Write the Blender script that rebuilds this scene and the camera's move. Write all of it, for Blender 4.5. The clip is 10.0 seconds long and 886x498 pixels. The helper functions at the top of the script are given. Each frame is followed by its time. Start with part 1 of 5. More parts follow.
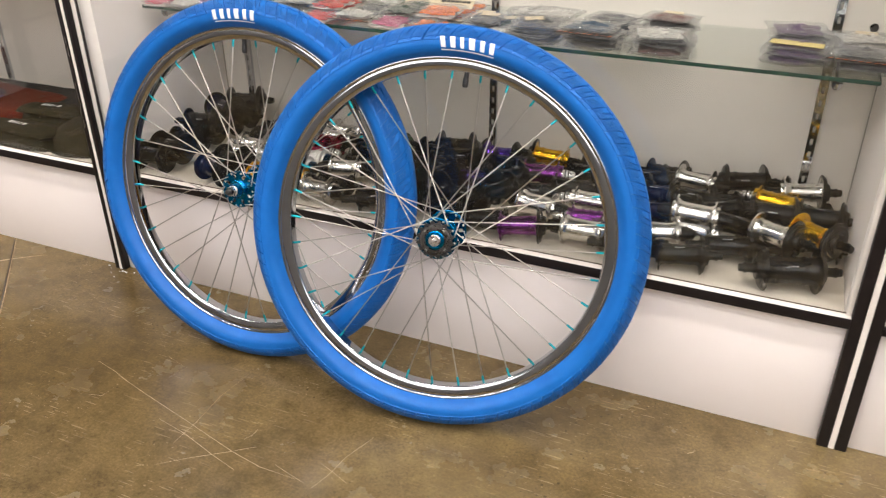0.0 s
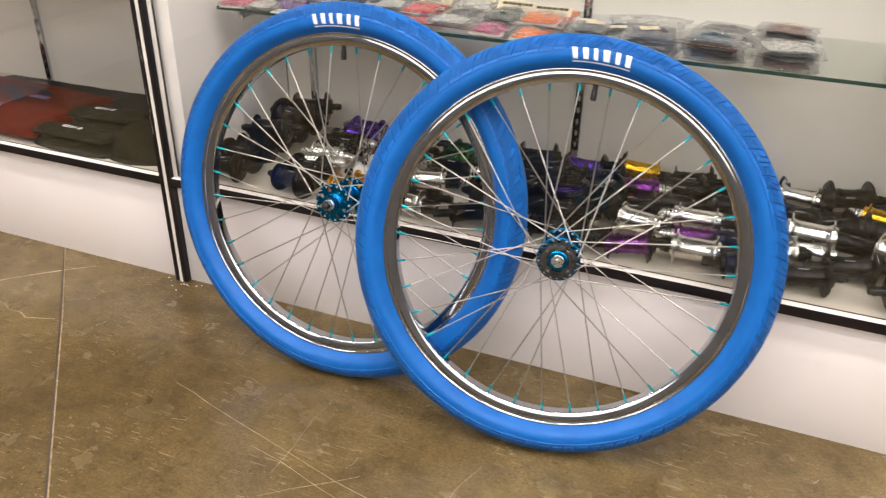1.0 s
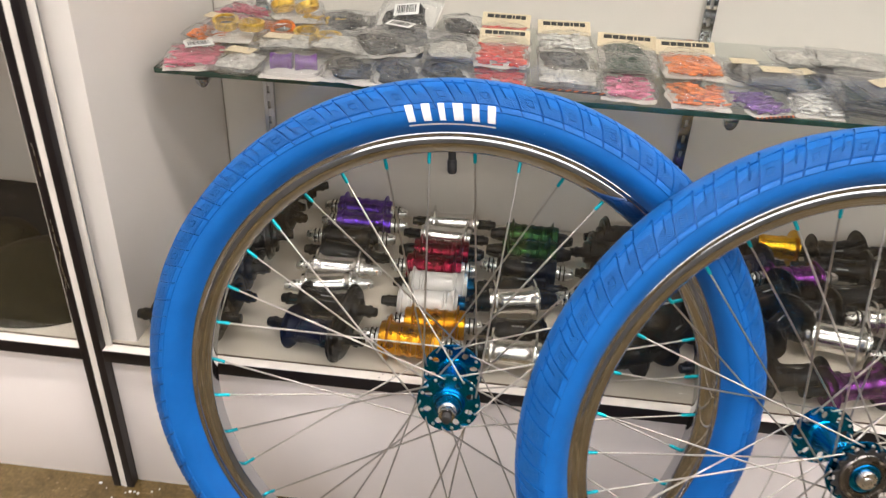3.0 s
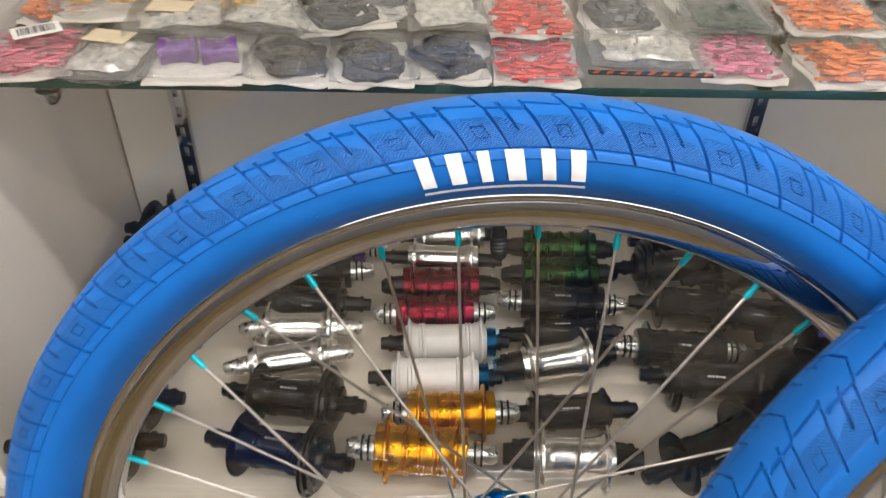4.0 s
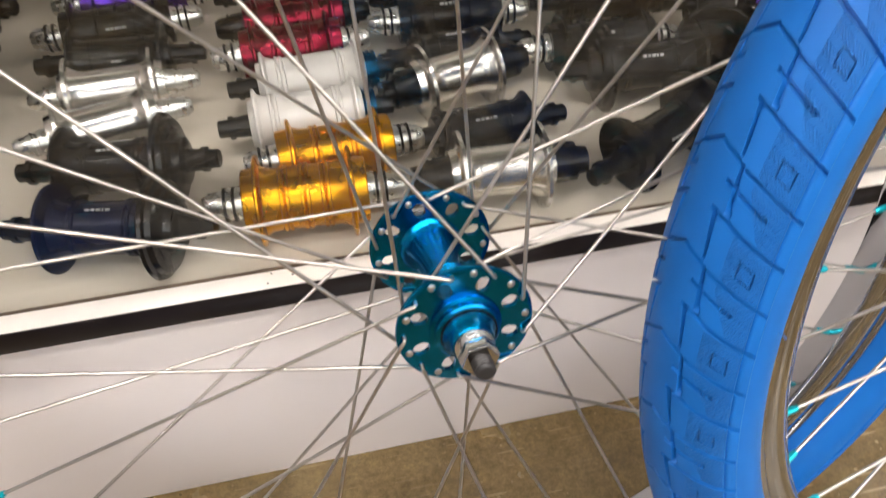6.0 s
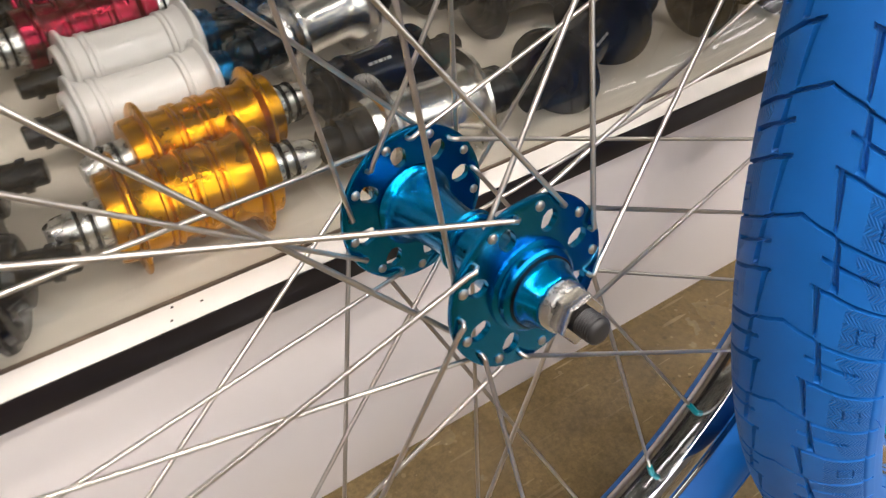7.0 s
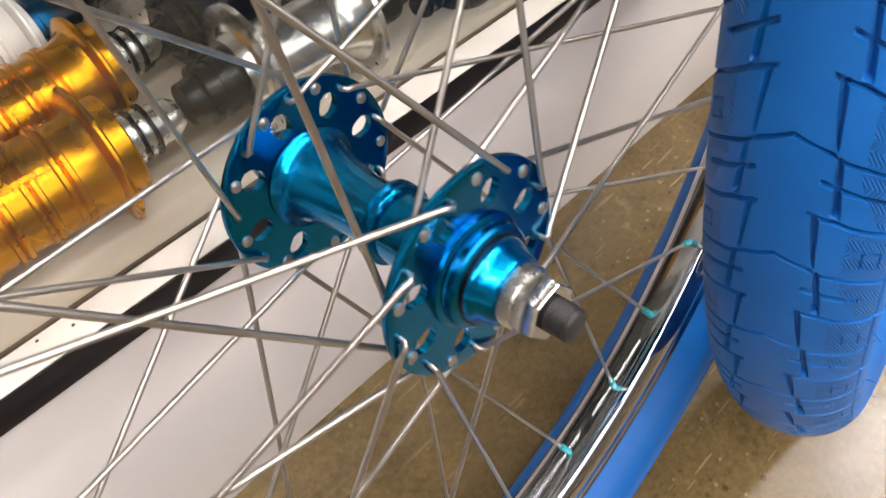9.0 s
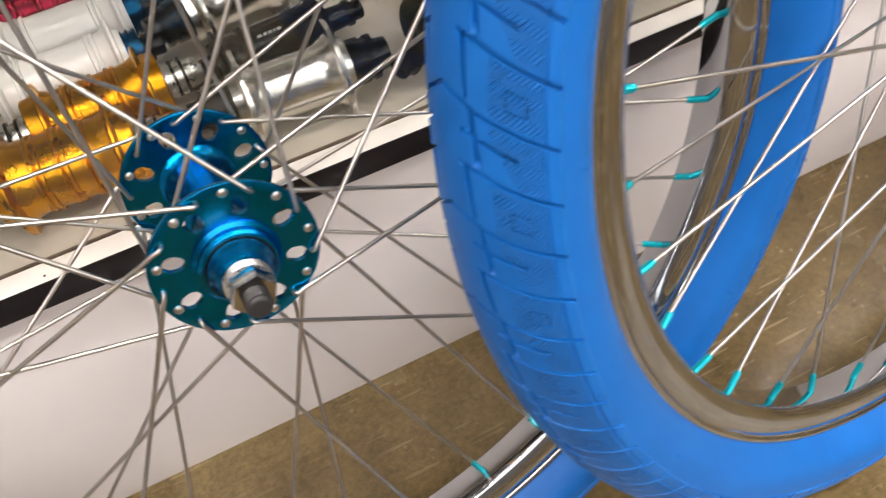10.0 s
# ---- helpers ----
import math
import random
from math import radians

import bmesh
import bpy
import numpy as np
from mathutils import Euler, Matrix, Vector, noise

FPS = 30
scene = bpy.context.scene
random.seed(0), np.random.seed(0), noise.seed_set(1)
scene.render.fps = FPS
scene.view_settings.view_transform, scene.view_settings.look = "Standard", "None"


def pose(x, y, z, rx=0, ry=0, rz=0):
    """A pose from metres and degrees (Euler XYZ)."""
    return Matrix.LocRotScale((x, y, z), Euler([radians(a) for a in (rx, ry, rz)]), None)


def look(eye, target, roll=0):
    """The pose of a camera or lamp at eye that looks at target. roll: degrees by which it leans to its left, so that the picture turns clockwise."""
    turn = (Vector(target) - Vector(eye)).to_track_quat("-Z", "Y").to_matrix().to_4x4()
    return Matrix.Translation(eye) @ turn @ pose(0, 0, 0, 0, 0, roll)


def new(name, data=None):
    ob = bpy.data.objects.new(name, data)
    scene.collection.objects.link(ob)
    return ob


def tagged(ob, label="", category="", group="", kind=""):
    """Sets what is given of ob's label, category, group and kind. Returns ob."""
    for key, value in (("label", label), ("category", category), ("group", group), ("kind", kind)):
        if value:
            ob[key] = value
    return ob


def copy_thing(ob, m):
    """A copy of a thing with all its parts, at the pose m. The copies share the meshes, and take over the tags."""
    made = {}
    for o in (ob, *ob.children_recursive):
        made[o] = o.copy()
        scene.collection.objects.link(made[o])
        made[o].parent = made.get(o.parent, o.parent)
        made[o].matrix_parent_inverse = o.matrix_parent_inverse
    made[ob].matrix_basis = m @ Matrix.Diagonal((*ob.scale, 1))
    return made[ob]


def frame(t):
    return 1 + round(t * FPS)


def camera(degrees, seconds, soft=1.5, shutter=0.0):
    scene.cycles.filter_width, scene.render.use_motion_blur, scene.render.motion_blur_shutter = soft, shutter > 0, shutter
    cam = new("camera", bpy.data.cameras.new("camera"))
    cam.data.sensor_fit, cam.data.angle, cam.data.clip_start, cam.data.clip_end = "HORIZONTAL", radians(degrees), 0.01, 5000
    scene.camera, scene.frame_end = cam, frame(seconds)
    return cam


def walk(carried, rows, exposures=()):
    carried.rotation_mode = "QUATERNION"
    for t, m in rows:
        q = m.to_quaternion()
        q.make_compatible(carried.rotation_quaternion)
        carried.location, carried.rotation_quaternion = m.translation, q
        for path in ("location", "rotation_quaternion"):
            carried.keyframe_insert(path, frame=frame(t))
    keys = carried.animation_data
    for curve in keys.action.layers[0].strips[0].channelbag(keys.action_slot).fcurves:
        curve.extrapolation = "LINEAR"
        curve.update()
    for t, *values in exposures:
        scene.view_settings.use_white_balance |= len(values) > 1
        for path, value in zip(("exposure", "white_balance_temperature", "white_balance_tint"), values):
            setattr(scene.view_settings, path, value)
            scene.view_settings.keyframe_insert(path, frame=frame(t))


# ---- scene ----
cam = camera(57.29, 10.0, soft=1.2, shutter=0.3)
# seconds, eye x, y, z, heading, tilt, roll
PATH = [
    (0.0, 0.5455, -1.2097, 0.9509, 23.76, -28.86, -0.37),
    (0.5, 0.4316, -1.2227, 0.9439, 22.50, -28.84, 0.26),
    (1.0, 0.3114, -1.2295, 0.9460, 21.87, -28.87, 0.97),
    (1.5, 0.1594, -1.1456, 0.9410, 21.34, -28.75, 1.79),
    (2.0, 0.0077, -1.0273, 0.9370, 21.06, -29.11, 2.36),
    (2.2, -0.0556, -0.9751, 0.9396, 18.21, -29.69, 2.58),
    (3.3, -0.3518, -0.6659, 0.9176, 2.29, -33.73, 2.57),
    (3.5, -0.3723, -0.5890, 0.9034, 1.45, -35.04, 2.24),
    (4.0, -0.3846, -0.3973, 0.8555, -0.02, -38.80, 0.88),
    (4.5, -0.3763, -0.3112, 0.8141, -1.92, -41.56, 0.61),
    (5.0, -0.3742, -0.3090, 0.7669, -4.34, -44.05, 0.79),
    (5.5, -0.3708, -0.3471, 0.7051, -7.34, -45.61, -0.15),
    (6.0, -0.4012, -0.3542, 0.6444, -13.23, -47.28, 0.22),
    (6.2, -0.4168, -0.3449, 0.6115, -16.47, -47.55, 0.41),
    (7.3, -0.4853, -0.2236, 0.5348, -44.54, -45.32, 5.92),
    (7.5, -0.4834, -0.2043, 0.5303, -47.60, -45.99, 7.00),
    (8.0, -0.4728, -0.1817, 0.5230, -52.06, -48.38, 8.37),
    (8.5, -0.4550, -0.1775, 0.5156, -54.42, -51.28, 7.84),
    (9.0, -0.4384, -0.2045, 0.5214, -48.59, -54.22, 2.82),
    (9.5, -0.4029, -0.2704, 0.5390, -30.05, -53.95, -6.65),
    (10.0, -0.3325, -0.3490, 0.5730, -19.91, -50.32, -8.53),
]
walk(cam, [(t, pose(x, y, z, 90 + tilt, 0, heading) @ pose(0, 0, 0, 0, 0, roll)) for t, x, y, z, heading, tilt, roll in PATH],
     exposures=[(0.0, 0.04), (2.2, -0.03), (3.5, -0.04), (4.5, 0.05), (5.5, 0.36), (6.2, 0.18), (8.5, 0.23), (10.0, 0.17)])
# END PATH


# ---- light ----
world = bpy.data.worlds.new("shop_world")
scene.world = world
world.use_nodes = True
world.node_tree.nodes["Background"].inputs[0].default_value = (0.75, 0.82, 1.0, 1)
world.node_tree.nodes["Background"].inputs[1].default_value = 0.25


def area_lamp(name, m, sx, sy, watts, colour):
    data = bpy.data.lights.new(name, "AREA")
    data.shape, data.size, data.size_y, data.energy, data.color = "RECTANGLE", sx, sy, watts, colour
    ob = new(name, data)
    ob.matrix_world = m
    return ob


# fill light added behind the camera, through the opening in the south wall
area_lamp("front_fill", look((0.6, -2.30, 2.05), (0.1, 0.0, 0.6)), 4.2, 1.4, 60, (1.0, 0.955, 0.93))


# ---- materials ----
def material(name):
    m = bpy.data.materials.new(name)
    m.use_nodes = True
    return m, m.node_tree, m.node_tree.nodes["Principled BSDF"]


def node(tree, kind, **values):
    n = tree.nodes.new(kind)
    for key, value in values.items():
        n.inputs[key.replace("_", " ")].default_value = value
    return n


def math_node(tree, op, a, b=None):
    n = tree.nodes.new("ShaderNodeMath")
    n.operation = op
    for i, v in enumerate((a, b)):
        if v is None:
            continue
        if isinstance(v, (int, float)):
            n.inputs[i].default_value = v
        else:
            tree.links.new(v, n.inputs[i])
    return n.outputs[0]


def ramp(tree, fac, stops):
    n = tree.nodes.new("ShaderNodeValToRGB")
    while len(n.color_ramp.elements) < len(stops):
        n.color_ramp.elements.new(0.5)
    for e, (p, c) in zip(n.color_ramp.elements, stops):
        e.position, e.color = p, (*c, 1) if len(c) == 3 else c
    tree.links.new(fac, n.inputs[0])
    return n.outputs[0]


def plain(name, colour, rough=0.5, metal=0.0, vary=0.12, scale=40.0, bump=0.0, bump_scale=300.0, coat=0.0, spec=0.5):
    """A surface with slight variation of tone and gloss and a fine relief."""
    m, t, b = material(name)
    co = t.nodes.new("ShaderNodeTexCoord").outputs["Object"]
    n = node(t, "ShaderNodeTexNoise", Scale=scale, Detail=5.0)
    t.links.new(co, n.inputs["Vector"])
    lo = tuple(c * (1 - vary) for c in colour)
    hi = tuple(min(1, c * (1 + vary)) for c in colour)
    t.links.new(ramp(t, n.outputs[0], [(0.3, lo), (0.7, hi)]), b.inputs["Base Color"])
    r = math_node(t, "MULTIPLY_ADD", n.outputs[0], 0.16)
    r.node.inputs[2].default_value = max(0.02, rough - 0.08)
    t.links.new(r, b.inputs["Roughness"])
    b.inputs["Metallic"].default_value = metal
    b.inputs["Coat Weight"].default_value = coat
    b.inputs["Specular IOR Level"].default_value = spec
    if bump:
        f = node(t, "ShaderNodeTexNoise", Scale=bump_scale, Detail=4.0)
        t.links.new(co, f.inputs["Vector"])
        k = node(t, "ShaderNodeBump", Strength=bump, Distance=0.001)
        t.links.new(f.outputs[0], k.inputs["Height"])
        t.links.new(k.outputs[0], b.inputs["Normal"])
    return m


def concrete_floor():
    m, t, b = material("polished_concrete")
    co = t.nodes.new("ShaderNodeTexCoord").outputs["Object"]
    def noise_at(scale, detail, rough=0.55, distort=0.0):
        n = node(t, "ShaderNodeTexNoise", Scale=scale, Detail=detail, Roughness=rough, Distortion=distort)
        t.links.new(co, n.inputs["Vector"])
        return n.outputs[0]
    def times(a, b, factor=1.0):
        mix = t.nodes.new("ShaderNodeMix")
        mix.data_type, mix.blend_type = "RGBA", "MULTIPLY"
        mix.inputs["Factor"].default_value = factor
        t.links.new(a, mix.inputs["A"])
        t.links.new(b, mix.inputs["B"])
        return mix.outputs["Result"]
    def over(a, colour, factor):
        mix = t.nodes.new("ShaderNodeMix")
        mix.data_type = "RGBA"
        mix.inputs["B"].default_value = (*colour, 1)
        t.links.new(a, mix.inputs["A"])
        t.links.new(factor, mix.inputs["Factor"])
        return mix.outputs["Result"]
    ground = ramp(t, noise_at(2.2, 5.0, 0.55, 0.5), [(0.30, (0.090, 0.059, 0.022)), (0.50, (0.132, 0.090, 0.036)), (0.72, (0.186, 0.134, 0.060))])
    ground = times(ground, ramp(t, noise_at(17.0, 9.0, 0.78), [(0.30, (0.55, 0.53, 0.50)), (0.50, (1.0, 1.0, 1.0)), (0.70, (1.38, 1.38, 1.34))]))
    ground = times(ground, ramp(t, noise_at(190.0, 4.0, 0.7), [(0.30, (0.70, 0.70, 0.70)), (0.70, (1.28, 1.28, 1.28))]))
    # worn patches carry pale and dark specks and fine scuffs
    patch = ramp(t, noise_at(4.2, 4.0, 0.6), [(0.44, (0.12, 0.12, 0.12)), (0.60, (1, 1, 1))])
    def specks(scale, size, angle=0.0, stretch=1.0, least=0.0, shift=0.0):
        """Separate small marks of uneven size; stretched ones are short scratches."""
        mp = node(t, "ShaderNodeMapping", Location=(shift, 0.7 * shift, 0), Rotation=(0, 0, angle), Scale=(1.0, stretch, 1.0))
        t.links.new(co, mp.inputs[0])
        v = node(t, "ShaderNodeTexVoronoi", Scale=scale)
        t.links.new(mp.outputs[0], v.inputs["Vector"])
        sep = t.nodes.new("ShaderNodeSeparateColor")
        t.links.new(v.outputs["Color"], sep.inputs[0])
        reach = math_node(t, "MULTIPLY", math_node(t, "MAXIMUM", math_node(t, "SUBTRACT", sep.outputs[0], least), 0.0), size / (1 - least))
        return math_node(t, "LESS_THAN", v.outputs["Distance"], reach)
    scuff = math_node(t, "MAXIMUM", specks(120.0, 0.22, least=0.35), specks(48.0, 0.09, least=0.6, shift=2.0))
    for k, (angle, sc) in enumerate(((0.4, 17.0), (-0.8, 14.0), (1.3, 20.0), (2.3, 12.0))):
        scuff = math_node(t, "MAXIMUM", scuff, specks(sc, 0.24, angle, 13.0, 0.55, 3.1 * k))
    scuff = math_node(t, "MULTIPLY", scuff, patch)
    dark = math_node(t, "MAXIMUM", specks(85.0, 0.24, least=0.45, shift=5.0), specks(30.0, 0.10, least=0.7, shift=8.0))
    ground = over(ground, (0.44, 0.33, 0.20), math_node(t, "MULTIPLY", scuff, 0.50))
    ground = over(ground, (0.030, 0.021, 0.010), math_node(t, "MULTIPLY", math_node(t, "MULTIPLY", dark, patch), 0.7))
    t.links.new(ground, b.inputs["Base Color"])
    t.links.new(ramp(t, noise_at(9.0, 5.0), [(0.3, (0.13, 0.13, 0.13)), (0.7, (0.32, 0.32, 0.32))]), b.inputs["Roughness"])
    k = node(t, "ShaderNodeBump", Strength=0.08, Distance=0.002)
    t.links.new(noise_at(60.0, 6.0, 0.7), k.inputs["Height"])
    t.links.new(k.outputs[0], b.inputs["Normal"])
    return m


def tyre_rubber():
    m, t, b = material("blue_rubber")
    uv = t.nodes.new("ShaderNodeUVMap")
    sep = t.nodes.new("ShaderNodeSeparateXYZ")
    t.links.new(uv.outputs[0], sep.inputs[0])
    u, v = sep.outputs[0], sep.outputs[1]
    # herringbone ribs on the shoulder blocks; v holds hundredths of a degree from the crown
    fu = math_node(t, "FRACT", u)
    av = math_node(t, "MULTIPLY", math_node(t, "ABSOLUTE", v), 100.0)
    zig = math_node(t, "PINGPONG", math_node(t, "MULTIPLY", u, 11.0), 1.0)
    rib = math_node(t, "SINE", math_node(t, "MULTIPLY", math_node(t, "ADD", math_node(t, "MULTIPLY", av, 0.34), math_node(t, "MULTIPLY", zig, 1.9)), 6.2832))
    rib = math_node(t, "MINIMUM", math_node(t, "MAXIMUM", math_node(t, "MULTIPLY", rib, 1.6), -1.0), 1.0)
    edge = math_node(t, "MULTIPLY_ADD", math_node(t, "MAXIMUM", math_node(t, "SUBTRACT", fu, 0.62), 0.0), 48.0)
    edge.node.inputs[2].default_value = 36.0
    band = math_node(t, "MULTIPLY", math_node(t, "GREATER_THAN", av, edge), math_node(t, "LESS_THAN", av, 68.6))
    blocks = math_node(t, "GREATER_THAN", math_node(t, "ABSOLUTE", math_node(t, "SUBTRACT", math_node(t, "PINGPONG", fu, 0.5), 0.25)), 0.0)
    for c in (0.0, 0.505, 1.0):
        blocks = math_node(t, "MULTIPLY", blocks, math_node(t, "GREATER_THAN", math_node(t, "ABSOLUTE", math_node(t, "SUBTRACT", fu, c)), 0.035))
    height = math_node(t, "MULTIPLY", rib, math_node(t, "MULTIPLY", band, blocks))
    k = node(t, "ShaderNodeBump", Strength=1.0, Distance=0.00045)
    t.links.new(height, k.inputs["Height"])
    co = t.nodes.new("ShaderNodeTexCoord").outputs["Object"]
    n = node(t, "ShaderNodeTexNoise", Scale=30.0, Detail=6.0)
    t.links.new(co, n.inputs["Vector"])
    k2 = node(t, "ShaderNodeBump", Strength=0.12, Distance=0.0006)
    t.links.new(n.outputs[0], k2.inputs["Height"])
    t.links.new(k.outputs[0], k2.inputs["Normal"])
    t.links.new(k2.outputs[0], b.inputs["Normal"])
    t.links.new(ramp(t, n.outputs[0], [(0.3, (0.003, 0.112, 0.415)), (0.7, (0.005, 0.132, 0.475))]), b.inputs["Base Color"])
    b.inputs["Roughness"].default_value = 0.46
    b.inputs["Specular IOR Level"].default_value = 0.32
    b.inputs["Sheen Weight"].default_value = 0.06
    b.inputs["Sheen Roughness"].default_value = 0.45
    b.inputs["Sheen Tint"].default_value = (0.45, 0.70, 1.0, 1)
    return m


def schlick(t, base, normal=None):
    """Share of gloss by the angle of view, the same on both faces of a sheet."""
    lw = node(t, "ShaderNodeLayerWeight", Blend=0.5)
    if normal is not None:
        t.links.new(normal, lw.inputs["Normal"])
    g = math_node(t, "MULTIPLY_ADD", math_node(t, "POWER", lw.outputs["Facing"], 5.0), 1 - base)
    g.node.inputs[2].default_value = base
    return g


def clear(name, tint=(0.97, 1.0, 0.98), rough=0.02, extra=0.0, dust_haze=0.0):
    """Thin clear sheet: what is behind it, and gloss by Fresnel."""
    m, t, b = material(name)
    t.nodes.remove(b)
    out = t.nodes["Material Output"]
    tr = node(t, "ShaderNodeBsdfTransparent", Color=(*tint, 1))
    gl = node(t, "ShaderNodeBsdfGlossy", Roughness=rough)
    fr = schlick(t, 0.040 + extra)
    mix = t.nodes.new("ShaderNodeMixShader")
    base = tr.outputs[0]
    if dust_haze:
        # a thin uneven veil: dusty smears, and reflected haze put in as pale colour
        co = t.nodes.new("ShaderNodeTexCoord").outputs["Object"]
        mp = node(t, "ShaderNodeMapping", Rotation=(0, 0.6, 0), Scale=(1.0, 1.0, 3.0))
        t.links.new(co, mp.inputs[0])
        n = node(t, "ShaderNodeTexNoise", Scale=5.0, Detail=6.0, Distortion=0.8)
        t.links.new(mp.outputs[0], n.inputs["Vector"])
        veil = t.nodes.new("ShaderNodeMixShader")
        df = node(t, "ShaderNodeBsdfDiffuse", Color=(0.78, 0.72, 0.62, 1))
        t.links.new(math_node(t, "MULTIPLY", n.outputs[0], 2 * dust_haze), veil.inputs[0])
        t.links.new(tr.outputs[0], veil.inputs[1])
        t.links.new(df.outputs[0], veil.inputs[2])
        base = veil.outputs[0]
    t.links.new(fr, mix.inputs[0])
    t.links.new(base, mix.inputs[1])
    t.links.new(gl.outputs[0], mix.inputs[2])
    t.links.new(mix.outputs[0], out.inputs[0])
    return m


def pouch_film():
    """Creased clear plastic of the bags, with a slight milky veil."""
    m, t, b = material("bag_film")
    t.nodes.remove(b)
    out = t.nodes["Material Output"]
    co = t.nodes.new("ShaderNodeTexCoord").outputs["Object"]
    n = node(t, "ShaderNodeTexNoise", Scale=46.0, Detail=3.0, Distortion=2.2)
    t.links.new(co, n.inputs["Vector"])
    # crisp facets of crumpled plastic over softer folds
    warp = t.nodes.new("ShaderNodeMix")
    warp.data_type = "RGBA"
    warp.inputs["Factor"].default_value = 0.045
    t.links.new(co, warp.inputs["A"])
    t.links.new(n.outputs["Color"], warp.inputs["B"])
    facet = node(t, "ShaderNodeTexVoronoi", Scale=75.0)
    t.links.new(warp.outputs["Result"], facet.inputs["Vector"])
    height = math_node(t, "ADD", math_node(t, "MULTIPLY", facet.outputs["Distance"], 0.4), n.outputs[0])
    k = node(t, "ShaderNodeBump", Strength=1.0, Distance=0.0035)
    t.links.new(height, k.inputs["Height"])
    tr = node(t, "ShaderNodeBsdfTransparent", Color=(0.96, 0.96, 0.96, 1))
    gl = node(t, "ShaderNodeBsdfGlossy", Roughness=0.12)
    df = node(t, "ShaderNodeBsdfDiffuse", Color=(0.8, 0.8, 0.8, 1))
    t.links.new(k.outputs[0], gl.inputs["Normal"])
    fr = schlick(t, 0.065)
    veil = t.nodes.new("ShaderNodeMixShader")
    veil.inputs[0].default_value = 0.075
    t.links.new(tr.outputs[0], veil.inputs[1])
    t.links.new(df.outputs[0], veil.inputs[2])
    mix = t.nodes.new("ShaderNodeMixShader")
    t.links.new(fr, mix.inputs[0])
    t.links.new(veil.outputs[0], mix.inputs[1])
    t.links.new(gl.outputs[0], mix.inputs[2])
    t.links.new(mix.outputs[0], out.inputs[0])
    return m


def rear_sheet():
    """Half clear, milky plastic."""
    m, t, b = material("milky_plastic_sheet")
    b.inputs["Base Color"].default_value = (0.80, 0.765, 0.71, 1)
    b.inputs["Roughness"].default_value = 0.3
    b.inputs["Alpha"].default_value = 0.80
    co = t.nodes.new("ShaderNodeTexCoord").outputs["Object"]
    n = node(t, "ShaderNodeTexNoise", Scale=70.0, Detail=4.0, Distortion=1.5)
    t.links.new(co, n.inputs["Vector"])
    k = node(t, "ShaderNodeBump", Strength=0.8, Distance=0.003)
    t.links.new(n.outputs[0], k.inputs["Height"])
    t.links.new(k.outputs[0], b.inputs["Normal"])
    return m


def glow(name, colour, strength):
    m, t, b = material(name)
    b.inputs["Base Color"].default_value = (0.9, 0.9, 0.9, 1)
    b.inputs["Emission Color"].default_value = (*colour, 1)
    b.inputs["Emission Strength"].default_value = strength
    return m


def polished_chrome():
    m, t, b = material("chrome")
    co = t.nodes.new("ShaderNodeTexCoord").outputs["Object"]
    n = node(t, "ShaderNodeTexNoise", Scale=18.0, Detail=4.0)
    t.links.new(co, n.inputs["Vector"])
    t.links.new(ramp(t, n.outputs[0], [(0.3, (0.46, 0.47, 0.49)), (0.7, (0.54, 0.55, 0.57))]), b.inputs["Base Color"])
    t.links.new(ramp(t, n.outputs[0], [(0.35, (0.03, 0.03, 0.03)), (0.75, (0.09, 0.09, 0.09))]), b.inputs["Roughness"])
    b.inputs["Metallic"].default_value = 1.0
    return m


